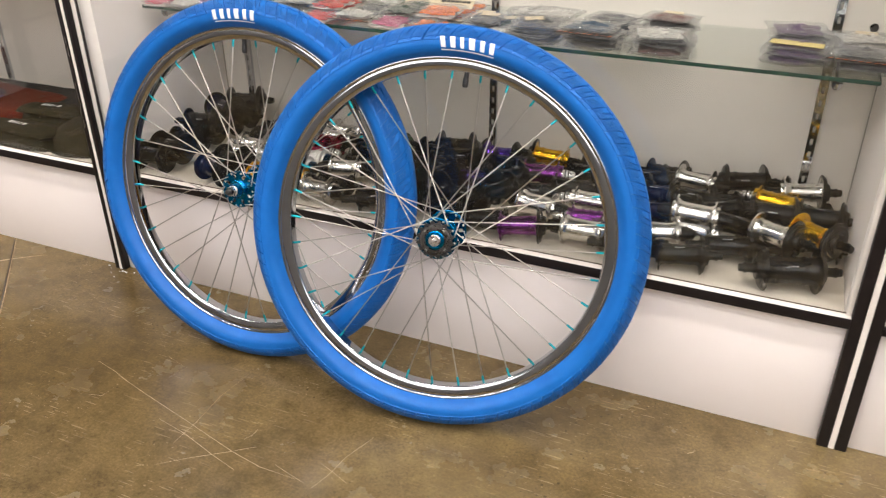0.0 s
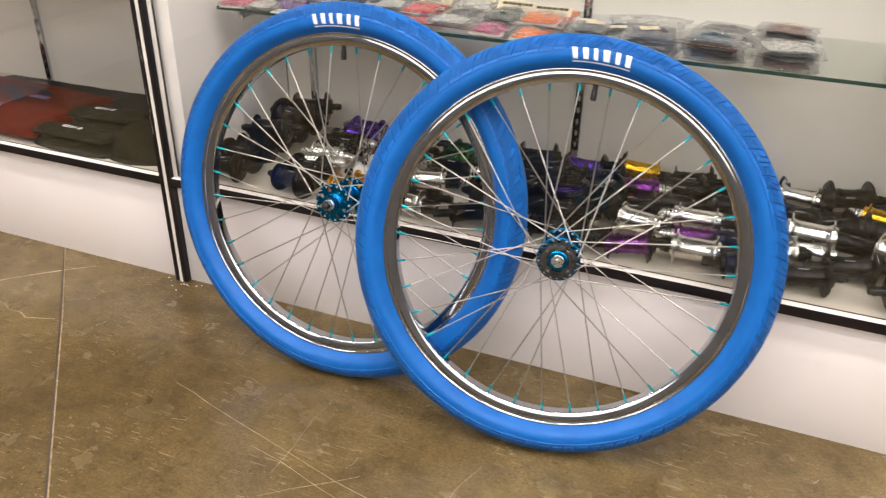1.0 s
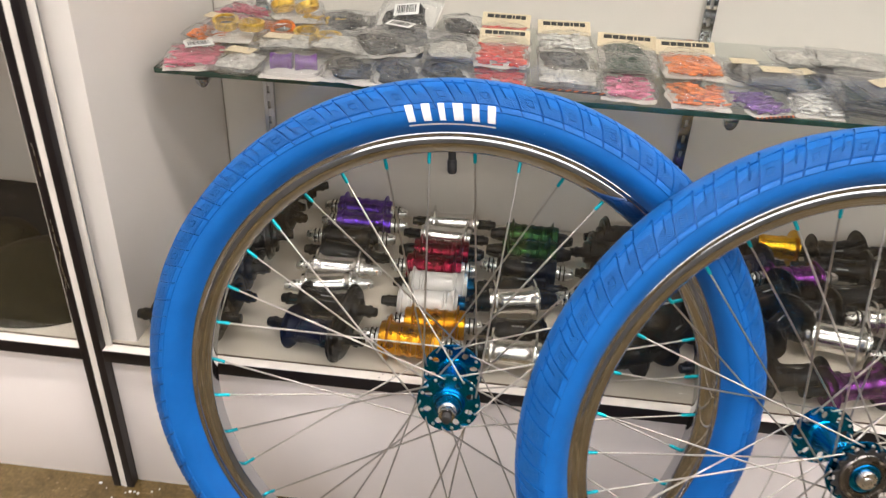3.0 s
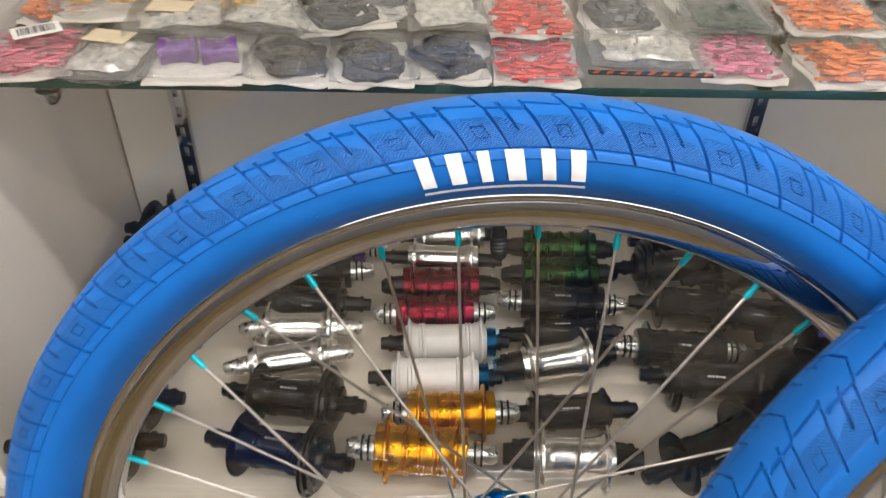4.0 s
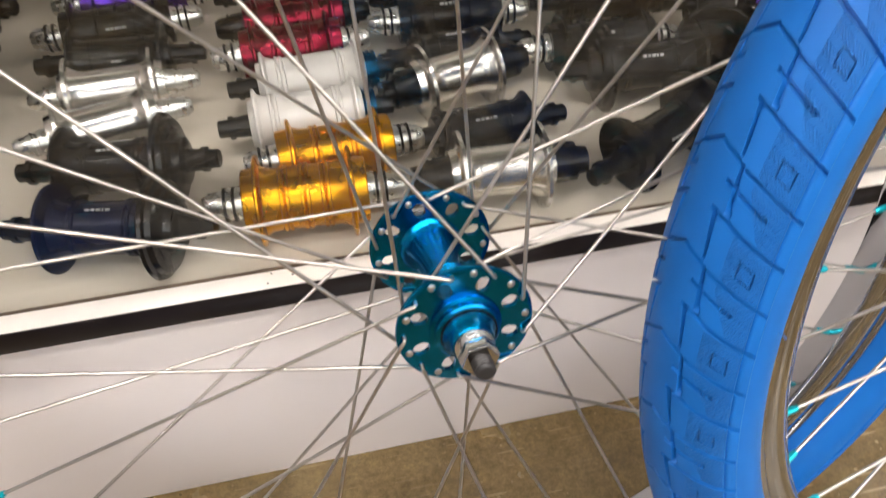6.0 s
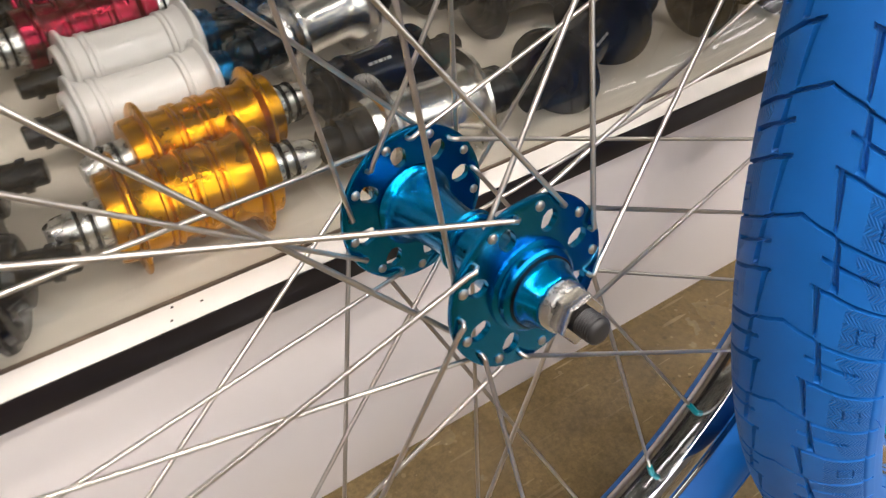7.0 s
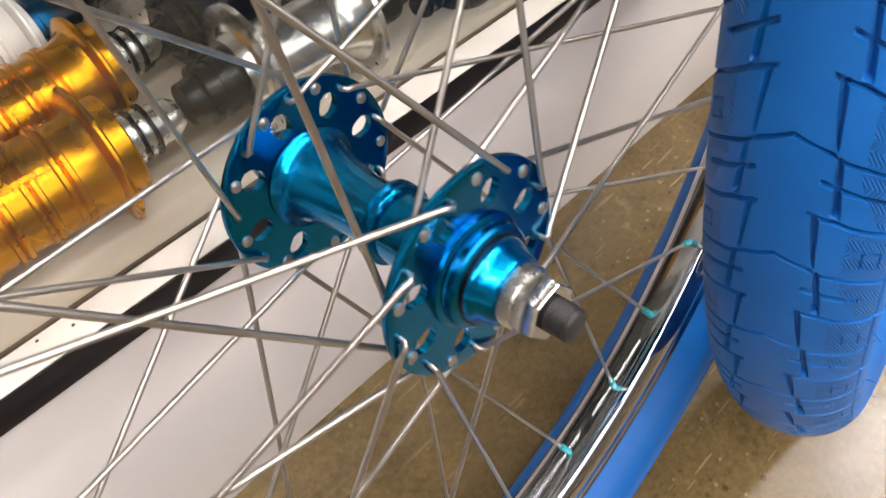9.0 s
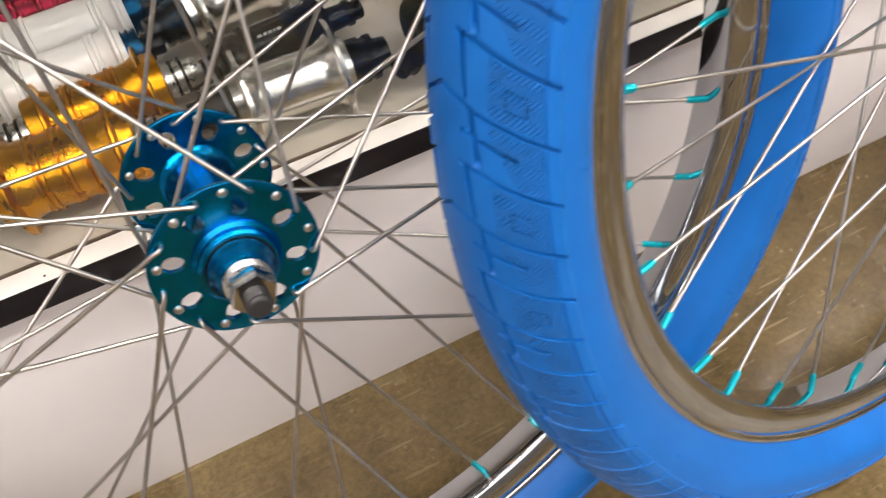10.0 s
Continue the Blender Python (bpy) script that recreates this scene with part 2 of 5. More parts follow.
M = {
    "floor": concrete_floor(),
    "tyre": tyre_rubber(),
    "print": plain("white_print", (0.78, 0.78, 0.78), 0.5, vary=0.08, scale=120),
    "faint_print": plain("grey_print", (0.30, 0.30, 0.30), 0.5, vary=0.1, scale=120),
    "chrome": polished_chrome(),
    "spoke": plain("stainless_spoke", (0.55, 0.515, 0.465), 0.33, 1.0, vary=0.08),
    "nipple": plain("teal_anodised", (0.0, 0.42, 0.50), 0.35, 0.6, vary=0.1),
    "teal": plain("blue_anodised_hub", (0.0, 0.20, 0.45), 0.22, 1.0, vary=0.10, scale=60, coat=0.2),
    "steel": plain("zinc_steel", (0.66, 0.65, 0.62), 0.28, 1.0, vary=0.12, scale=200, bump=0.05),
    "nut": plain("bright_plated_steel", (0.60, 0.585, 0.56), 0.15, 1.0, vary=0.12, scale=150, bump=0.03),
    "black_steel": plain("black_oxide_steel", (0.035, 0.033, 0.032), 0.45, 0.4, vary=0.2),
    "freewheel_face": plain("worn_black_steel", (0.20, 0.19, 0.18), 0.28, 1.0, vary=0.25, scale=90),
    "black_plastic": plain("black_plastic", (0.005, 0.0047, 0.0045), 0.19, vary=0.25, scale=60, spec=0.30),
    "black_anodised": plain("black_anodised", (0.005, 0.005, 0.005), 0.20, 0.3, vary=0.2, spec=0.3),
    "laminate": plain("white_laminate", (0.90, 0.835, 0.795), 0.42, vary=0.025, scale=3.0, bump=0.03, bump_scale=500),
    "panel": plain("grey_white_back_panel", (0.77, 0.715, 0.645), 0.5, vary=0.03, scale=3.0, bump=0.03, bump_scale=400),
    "deck": plain("shaded_beige_deck", (0.54, 0.485, 0.40), 0.42, vary=0.04, scale=5.0, bump=0.03, bump_scale=400),
    "edge": plain("black_edge_trim", (0.011, 0.008, 0.0085), 0.38, vary=0.3, scale=30, spec=0.32),
    "track": plain("white_track", (0.84, 0.785, 0.71), 0.5, vary=0.05),
    "glass": clear("showcase_glass", (0.985, 0.995, 0.985), dust_haze=0.003),
    "top_glass": clear("dimming_top_glass", (0.85, 0.865, 0.85), dust_haze=0.02),
    "shelf_glass": clear("shelf_glass", (0.955, 0.98, 0.965), extra=0.0),
    "glass_edge": plain("green_glass_edge", (0.012, 0.045, 0.032), 0.25, vary=0.2),
    "film": pouch_film(),
    "wall": plain("painted_wall", (0.20, 0.196, 0.19), 0.7, vary=0.04, scale=2.0, bump=0.1, bump_scale=120),
    "ceiling": plain("ceiling_board", (0.30, 0.295, 0.29), 0.8, vary=0.03, scale=2.0, bump=0.2, bump_scale=80),
    "lamp": glow("lamp_diffuser", (1.0, 0.925, 0.895), 43.0),
    "milky": rear_sheet(),
    "paper": plain("paper_label", (0.78, 0.77, 0.74), 0.6, vary=0.04),
    "ink": plain("black_ink", (0.02, 0.02, 0.02), 0.6, vary=0.1),
    "card": plain("cream_card", (0.62, 0.52, 0.36), 0.6, vary=0.08),
    "card_yellow": plain("yellow_card", (0.62, 0.50, 0.20), 0.6, vary=0.08),
    "scar": plain("pale_scar", (0.36, 0.26, 0.15), 0.6, vary=0.45, scale=60),
    "corner": plain("shaded_joint", (0.30, 0.265, 0.22), 0.6, vary=0.2, scale=60),
    "joint": plain("brown_joint", (0.10, 0.070, 0.045), 0.6, vary=0.3, scale=60),
    "seam": plain("dark_seam", (0.05, 0.036, 0.022), 0.7, vary=0.3),
    "blue_sleeve": plain("dark_blue_anodised", (0.0, 0.045, 0.11), 0.25, 0.9, vary=0.1),
    "valve": plain("valve_rubber", (0.012, 0.012, 0.013), 0.4, vary=0.2),
}
ANODISED = {
    "gold": ((0.66, 0.300, 0.009), 0.28), "silver": ((0.74, 0.72, 0.69), 0.23), "purple": ((0.10, 0.035, 0.34), 0.25),
    "red": ((0.20, 0.010, 0.028), 0.27), "green": ((0.020, 0.058, 0.016), 0.27), "navy": ((0.004, 0.007, 0.028), 0.22),
    "black": ((0.006, 0.006, 0.0065), 0.17), "violet": ((0.17, 0.035, 0.21), 0.25), "indigo": ((0.022, 0.012, 0.075), 0.16), "yellow": ((0.70, 0.40, 0.02), 0.24),
}
for key, (c, r) in ANODISED.items():
    M["an_" + key] = plain(key + "_anodised", c, r, 0.3 if key in ("black", "navy") else 1.0, vary=0.1, scale=50, bump=0.22 if key in ("gold", "red", "purple", "green") else 0.0, bump_scale=170, spec=0.3 if key in ("black", "navy") else 0.5)
M["an_white"] = plain("white_painted_alloy", (0.54, 0.52, 0.49), 0.3, vary=0.04, coat=0.4)
DYES = {"rose": (0.55, 0.10, 0.16), "red": (0.62, 0.05, 0.03), "orange": (0.70, 0.17, 0.02), "amber": (0.64, 0.40, 0.06), "lilac": (0.16, 0.06, 0.26),
        "black": (0.008, 0.008, 0.009), "grey": (0.10, 0.10, 0.105), "teal": (0.02, 0.22, 0.26), "pink": (0.55, 0.13, 0.24),
        "dusk": (0.20, 0.095, 0.085), "slate": (0.06, 0.095, 0.14), "plum": (0.10, 0.045, 0.13), "clear": (0.58, 0.56, 0.52), "moss": (0.06, 0.09, 0.07)}
for key, c in DYES.items():
    M["dye_" + key] = plain(key + "_anodised_parts", c, 0.30, 0.45, vary=0.40, scale=160, coat=0.15)


# ---- mesh helpers ----
def link(name, bm, mat, smooth=35.0):
    me = bpy.data.meshes.new(name)
    bmesh.ops.recalc_face_normals(bm, faces=bm.faces)
    bm.to_mesh(me)
    bm.free()
    if smooth:
        me.shade_smooth()
        me.set_sharp_from_angle(angle=radians(smooth))
    me.materials.append(M[mat])
    return me


def part(name, bm, mat, parent, label="", m=None, smooth=35.0):
    """One mesh object under a thing or a part."""
    me = bm if isinstance(bm, bpy.types.Mesh) else link(name, bm, mat, smooth)
    ob = new(name, me)
    ob.parent = parent
    if m is not None:
        ob.matrix_basis = m
    return tagged(ob, label)


def empty(name, m, label, category, group="", kind=""):
    ob = new(name)
    ob.empty_display_size = 0.02
    ob.matrix_basis = m
    return tagged(ob, label, category, group, kind)


def box(bm, x0, x1, y0, y1, z0, z1, bevel=0.0):
    got = bmesh.ops.create_cube(bm, size=1.0, matrix=Matrix.Translation(((x0 + x1) / 2, (y0 + y1) / 2, (z0 + z1) / 2)) @ Matrix.Diagonal((x1 - x0, y1 - y0, z1 - z0, 1)))
    if bevel:
        edges = {e for v in got["verts"] for e in v.link_edges}
        bmesh.ops.bevel(bm, geom=list(edges), offset=bevel, segments=2, affect="EDGES", profile=0.5)
    return bm


def boxes(*specs, bevel=0.0):
    bm = bmesh.new()
    for sp in specs:
        box(bm, *sp, bevel=bevel)
    return bm


def revolve(bm, profile, segs=48, axis="Y", closed=False):
    """Turns (along, radius) pairs about an axis; radius 0 ends are closed to a point."""
    rings = []
    for h, r in profile:
        if r < 1e-6:
            rings.append([bm.verts.new((0, h, 0) if axis == "Y" else (h, 0, 0))])
        else:
            ring = []
            for i in range(segs):
                a = 2 * math.pi * i / segs
                ring.append(bm.verts.new((r * math.sin(a), h, r * math.cos(a)) if axis == "Y" else (h, r * math.sin(a), r * math.cos(a))))
            rings.append(ring)
    pairs = list(zip(rings, rings[1:])) + ([(rings[-1], rings[0])] if closed else [])
    for p, q in pairs:
        for i in range(max(len(p), len(q))):
            j = (i + 1) % max(len(p), len(q))
            if len(p) == 1:
                bm.faces.new((p[0], q[i], q[j]))
            elif len(q) == 1:
                bm.faces.new((p[i], p[j], q[0]))
            else:
                bm.faces.new((p[i], p[j], q[j], q[i]))
    return bm


def tube(bm, points, radius, sides=8, cap=True):
    """A round bar along a row of points."""
    pts = [Vector(p) for p in points]
    rings = []
    for i, p in enumerate(pts):
        d = (pts[min(i + 1, len(pts) - 1)] - pts[max(i - 1, 0)]).normalized()
        a = d.cross(Vector((0.31, 0.87, 0.38))).normalized()
        b = d.cross(a)
        rings.append([bm.verts.new(p + radius * (math.cos(t) * a + math.sin(t) * b)) for t in (2 * math.pi * k / sides for k in range(sides))])
    for p, q in zip(rings, rings[1:]):
        for i in range(sides):
            bm.faces.new((p[i], p[(i + 1) % sides], q[(i + 1) % sides], q[i]))
    if cap:
        bm.faces.new(rings[0][::-1])
        bm.faces.new(rings[-1])
    return bm


# ---- the room ----
def structure(name, bm, mat, label, category):
    return tagged(new(name, link(name, bm, mat)), label, category, kind="structure")


structure("floor", boxes((-4.2, 4.2, -2.55, 1.2, -0.12, 0.0)), "floor", "polished brown concrete floor, stained and scratched", "floor")
structure("wall_north", boxes((-4.2, 4.2, 1.0, 1.15, 0.0, 3.2)), "wall", "plain painted wall behind the showcases", "wall")
structure("wall_east", boxes((4.0, 4.15, -2.4, 1.0, 0.0, 3.2)), "wall", "plain painted side wall", "wall")
structure("wall_west", boxes((-4.15, -4.0, -2.4, 1.0, 0.0, 3.2)), "wall", "plain painted side wall", "wall")
# unseen south wall, added near for dark reflections, open for the fill light
structure("wall_south", boxes((-4.0, -1.6, -2.55, -2.4, 0.0, 3.2), (2.8, 4.0, -2.55, -2.4, 0.0, 3.2), (-1.6, 2.8, -2.55, -2.4, 2.8, 3.2), (-1.6, 2.8, -2.55, -2.4, 0.0, 1.32)), "wall", "added plain wall, out of view, open for the fill light", "wall")
structure("ceiling", boxes((-4.2, 4.2, -2.55, 1.2, 3.2, 3.3)), "ceiling", "plain pale ceiling", "ceiling")


def floor_strips(path, width, lift):
    """A narrow band along a row of places on the floor."""
    bm = bmesh.new()
    line = []
    for k, q in enumerate(path):
        d = (Vector(path[min(k + 1, len(path) - 1)]) - Vector(path[max(k - 1, 0)])).normalized()
        n = Vector((-d.y, d.x)) * width / 2 * (0.55 if k in (0, len(path) - 1) else 1.0)
        line.append([bm.verts.new((*(Vector(q) + n), lift)), bm.verts.new((*(Vector(q) - n), lift))])
    for p, q in zip(line, line[1:]):
        bm.faces.new((p[0], p[1], q[1], q[0]))
    return bm


structure("floor_joint", floor_strips([(-1.157, 0.0), (-0.951, -0.217), (-0.786, -0.398), (-0.587, -0.616), (-0.10, -1.15)], 0.0040, 0.0012), "seam", "thin dark saw-cut joint in the concrete floor", "floor joint")
structure("floor_joint_edge", floor_strips([(-1.1545, 0.0025), (-0.9485, -0.2145), (-0.7835, -0.3955), (-0.5845, -0.6135), (-0.097, -1.1475)], 0.0026, 0.0009), "scar", "pale worn edge along the floor joint", "floor joint")
structure("floor_scratch", floor_strips([(-1.24, -0.24), (-1.192, -0.191), (-1.155, -0.150), (-1.117, -0.114), (-1.07, -0.072), (-1.024, -0.035)], 0.0050, 0.0006), "scar", "pale scratch across the concrete floor", "floor scratch")
structure("floor_crack", floor_strips([(-1.15, -0.215), (-1.126, -0.233), (-1.085, -0.236), (-1.059, -0.250), (-1.03, -0.247), (-1.005, -0.258), (-0.97, -0.246), (-0.945, -0.238)], 0.0030, 0.0006), "scar", "pale jagged crack in the concrete floor", "floor crack")
for path in ([(-0.52, -0.327), (-0.421, -0.354), (-0.318, -0.38), (-0.194, -0.413), (-0.13, -0.425), (-0.062, -0.425)], [(-0.291, -0.488), (-0.25, -0.454), (-0.194, -0.413), (-0.163, -0.388)], [(-0.298, -0.437), (-0.296, -0.376), (-0.301, -0.302), (-0.293, -0.242)],
             [(-0.028, -0.433), (-0.017, -0.396), (-0.011, -0.349), (0.009, -0.289)], [(-0.043, -0.378), (-0.011, -0.389), (0.019, -0.401)], [(-0.362, -0.396), (-0.295, -0.409), (-0.218, -0.433), (-0.165, -0.447)], [(-0.528, -0.393), (-0.502, -0.387), (-0.501, -0.376)],
             [(-0.587, -0.308), (-0.536, -0.32), (-0.481, -0.338)], [(-0.193, -0.381), (-0.186, -0.368), (-0.185, -0.351)], [(-0.469, -0.243), (-0.419, -0.257)], [(-0.109, -0.411), (-0.067, -0.422), (-0.046, -0.427)], [(0.506, -0.118), (0.514, -0.112), (0.517, -0.104)]):
    structure("floor_scratch", floor_strips(path, 0.0010, 0.0006), "scar", "fine pale scratch on the concrete floor", "floor scratch")


def ceiling_light(m):
    ob = empty("ceiling_light", m, "long white ceiling light with a glowing diffuser", "ceiling light", "ceiling lights")
    part("housing", boxes((-0.61, 0.61, -0.09, 0.09, -0.02, 0.0), (-0.61, -0.59, -0.09, 0.09, -0.07, -0.02), (0.59, 0.61, -0.09, 0.09, -0.07, -0.02), (-0.59, 0.59, -0.09, -0.075, -0.07, -0.02), (-0.59, 0.59, 0.075, 0.09, -0.07, -0.02)), "laminate", ob)
    part("diffuser", boxes((-0.588, 0.588, -0.073, 0.073, -0.06, -0.05)), "lamp", ob, "glowing milky diffuser")
    return ob


first_light = ceiling_light(pose(-0.7, -0.75, 3.2))
for x, y in ((0.7, -0.75), (2.1, -0.75), (3.4, -0.75), (-2.1, -0.75), (-3.4, -0.75), (-0.7, -1.8), (0.7, -1.8), (2.1, -1.8), (-2.1, -1.8)):
    copy_thing(first_light, pose(x, y, 3.2))


# ---- showcases ----
DECK, TOP, BACK = 0.248, 1.0, 0.405


def showcase(name, x0, x1, label, standards, solid_top=False, low=0.018, high=0.018):
    """A counter showcase between its two black-edged stiles, whose widths are low and high."""
    ob = empty(name, pose((x0 + x1) / 2, 0, 0), label, "display case", "display cases")
    c = (x0 + x1) / 2
    def add(part_name, spec, mat, text="", bevel=0.0):
        return part(part_name, boxes(*[(a - c, b - c, *r) for a, b, *r in spec], bevel=bevel), mat, ob, text)
    add("kick_panel", [(x0 + low, x1 - high, 0.003, 0.016, 0.0, 0.2342)], "laminate", "white laminate kick panel", 0.001)
    # same board as the ledge; its darker beige includes the shade behind glass
    add("deck", [(x0 + 0.0435, x1 - 0.0275, 0.018, BACK - 0.001, 0.226, DECK)], "deck", "pale beige laminate deck, its shade behind glass in the colour")
    # thin joint strips where side panels meet the back, corner shade painted in
    for sx in (x0 + 0.0442, x1 - 0.0282):
        add("corner_joint", [(sx - 0.0006, sx + 0.0006, BACK - 0.0030, BACK - 0.0005, DECK + 0.0005, TOP - 0.002)], "corner", "narrow joint in the corner, its shade put into the colour")
    add("back_panel", [(x0, x1, BACK, BACK + 0.016, 0.0, TOP)], "panel", "greyish white back panel")
    add("side_panel", [(x0 + 0.002, x0 + 0.043, 0.019, BACK - 0.001, 0.0, TOP)], "laminate")
    add("side_panel", [(x1 - 0.027, x1 - 0.002, 0.019, BACK - 0.001, 0.0, TOP)], "laminate")
    add("stile", [(x0, x0 + low, -0.0122, 0.018, 0.0, TOP)], "edge", "black edged stile", 0.0015)
    add("stile", [(x1 - high, x1, -0.0122, 0.018, 0.0, TOP)], "edge", "black edged stile", 0.0015)
    add("bottom_rail", [(x0 + low, x1 - high, -0.0116, -0.0104, 0.2345, 0.2525)], "edge", "black edge band of the board", 0.0004)
    add("ledge", [(x0 + low, x1 - high, -0.0102, 0.0040, 0.2345, 0.2525)], "track", "cream laminate ledge before the glass", 0.0003)
    add("gasket", [(x0 + low, x1 - high, 0.0042, 0.0054, 0.2400, 0.2540)], "joint", "thin brown line under the glass")
    for a, b in ((x0 + low, x0 + low + 0.008), (x1 - high - 0.008, x1 - high)):
        add("glazing_track", [(a, b, -0.001, 0.0028, 0.2528, TOP)], "track", "narrow white glazing track", 0.0004)
    add("track_sill", [(x0 + low, x1 - high, 0.0056, 0.0176, 0.2400, 0.2484)], "deck", "pale strip under the glass")
    pane = add("pane", [(x0 + low + 0.001, x1 - high - 0.001, 0.0056, 0.0106, 0.2490, TOP)], "glass", "clear front glass")
    pane.visible_shadow = False
    if solid_top:
        # top and upper shelf are out of view, added to shade the inside
        add("shading_top", [(x0, x1, 0.0, BACK + 0.016, TOP + 0.002, TOP + 0.026)], "laminate", "added white laminate top, out of view, that shades the inside", 0.001)
        add("shading_shelf", [(x0 + 0.045, x1 - 0.029, 0.020, BACK - 0.011, 0.716, 0.734)], "laminate", "added white laminate shelf, out of view, that shades the deck", 0.001)
    else:
        # unseen glass top; its tint is set to dim light falling into the case
        add("top_pane", [(x0, x1, 0.0, BACK + 0.016, TOP + 0.002, TOP + 0.010)], "top_glass", "added glass top, out of view, tinted to dim the light inside")
    for sx in standards:
        bm = bmesh.new()
        # slotted upright: two webs joined between the slots
        for u0, u1 in ((-0.008, -0.0025), (0.0025, 0.008)):
            box(bm, sx + u0 - c, sx + u1 - c, BACK - 0.009, BACK - 0.0005, DECK + 0.001, TOP - 0.01)
        z = DECK + 0.012
        while z < TOP - 0.03:
            box(bm, sx - 0.0025 - c, sx + 0.0025 - c, BACK - 0.0085, BACK - 0.001, z, z + 0.013)
            z += 0.0254
        part("slotted_standard", bm, "chrome", ob, "slotted chrome shelf standard")
    return ob


main_case = showcase("display_case", -0.8002, 0.719, "white laminate showcase with black edges, its deck full of bicycle hubs", (-0.68, -0.04, 0.605), low=0.0105)
left_case = showcase("display_case", -2.10, -0.8090, "white laminate showcase with black edges, holding folded clothes", (-1.53,), True, high=0.0105)
showcase("display_case", 0.729, 2.2, "white laminate showcase with black edges, seen at its end", (0.85,))
# the counter goes on round the corner
for y0, y1 in ((-0.918, 0.40), (-2.35, -0.93)):
    side_case = showcase("display_case", y0, y1, "white laminate showcase with black edges, standing round the corner", ((y0 + y1) / 2 - 0.2, (y0 + y1) / 2 + 0.35), True)
    side_case.matrix_basis = pose(-2.125, (y0 + y1) / 2, 0, 0, 0, 90)
for x0, x1 in ((-0.8087, -0.8005), (0.7195, 0.7285)):
    structure("trim", boxes((x0, x1, -0.0108, 0.02, 0.0, 1.0)), "track", "pale strip that closes the joint between two showcases", "trim")


for path in ([(-0.8140, 0.541), (-0.8125, 0.518), (-0.8125, 0.501), (-0.8115, 0.497)], [(-0.8140, 0.444), (-0.8140, 0.415), (-0.8125, 0.399), (-0.8155, 0.381), (-0.8140, 0.365), (-0.8160, 0.343)], [(-0.8140, 0.365), (-0.8120, 0.352), (-0.8115, 0.346)]):
    chip = floor_strips(path, 0.0010, 0.0)
    bmesh.ops.rotate(chip, verts=chip.verts, cent=(0, 0, 0), matrix=Matrix.Rotation(radians(90), 3, "X"))
    part("chip", chip, "steel", left_case, "pale chip in the black edge", m=Matrix.Translation((-left_case.location.x, -0.0128, 0)))
hole = revolve(bmesh.new(), [(-0.002, 0.0), (-0.002, 0.0048), (-0.0032, 0.0054), (-0.0032, 0.0070), (-0.0005, 0.0076), (-0.0005, 0.0)], 24)
part("cable_hole", hole, "freewheel_face", main_case, "round grey cable grommet", Matrix.Translation((0.664 - main_case.location.x, BACK, 0.600)))
for x, y in ((-0.4170, -0.0020), (-0.4330, -0.0060), (-0.4300, 0.0015)):
    part("fleck", boxes((x - main_case.location.x - 0.0007, x - main_case.location.x + 0.0006, y - 0.0005, y + 0.0005, 0.2525, 0.2529), bevel=0.0001), "seam", main_case, "dark fleck on the ledge")
crumbs = bmesh.new()
crumb_rng = random.Random(3)
for k in range(12):
    cx = -0.80 + crumb_rng.gauss(0, 0.025)
    cy = -0.008 - abs(crumb_rng.gauss(0, 0.012))
    q = crumb_rng.uniform(0.0006, 0.0018)
    box(crumbs, cx - q, cx + q, cy - q * 0.7, cy + q, 0.0, q)
tagged(new("floor_crumbs", link("floor_crumbs", crumbs, "paper")), "pale crumbs of dirt at the foot of the stiles", "dirt", kind="stuff")


def shelf_bracket(m):
    ob = empty("shelf_bracket", m, "chrome bracket with a domed rest under the glass shelf", "shelf bracket", "shelf brackets")
    bm = bmesh.new()
    box(bm, -0.0015, 0.0015, -0.27, 0.0, -0.011, -0.001)
    box(bm, -0.0015, 0.0015, -0.03, 0.0, -0.034, -0.011)
    part("arm", bm, "chrome", ob)
    bm = revolve(bmesh.new(), [(-0.012, 0.0), (-0.011, 0.004), (-0.006, 0.008), (0.0, 0.009), (0.0, 0.0)], 20, "X")
    bmesh.ops.rotate(bm, verts=bm.verts, cent=(0, 0, 0), matrix=Matrix.Rotation(radians(90), 3, "Y").inverted())
    part("rest", bm, "chrome", ob, "domed chrome rest", Matrix.Translation((0, -0.266, -0.001)))
    return ob


SHELF = 0.576
first_bracket = shelf_bracket(pose(-0.672, BACK - 0.009, SHELF - 0.0005))
for x in (-0.05, 0.612):
    copy_thing(first_bracket, pose(x, BACK - 0.009, SHELF - 0.0005))
shelf = empty("glass_shelf", pose(-0.03, 0.265, SHELF), "greenish clear glass shelf on chrome brackets, laden with small parts bags", "shelf")
sheet = part("sheet", boxes((-0.70, 0.70, -0.134, 0.134, 0.0, 0.0062)), "shelf_glass", shelf, "clear glass sheet")
sheet.visible_shadow = False
part("front_edge", boxes((-0.70, 0.70, -0.1365, -0.1345, 0.0, 0.0062), (-0.7015, -0.7005, -0.134, 0.134, 0.0, 0.0062), (0.7005, 0.7015, -0.134, 0.134, 0.0, 0.0062), bevel=0.0005), "glass_edge", shelf, "dark green polished edge")

# ---- bicycle wheels ----
PITCHES, CORE, TUBE_R, TUBE_W, SHOULDER, PINCH = 48, 0.3065, 0.0285, 0.0312, radians(62), 0.34
RIM_HOLE = 0.264


SLANT = 0.0062


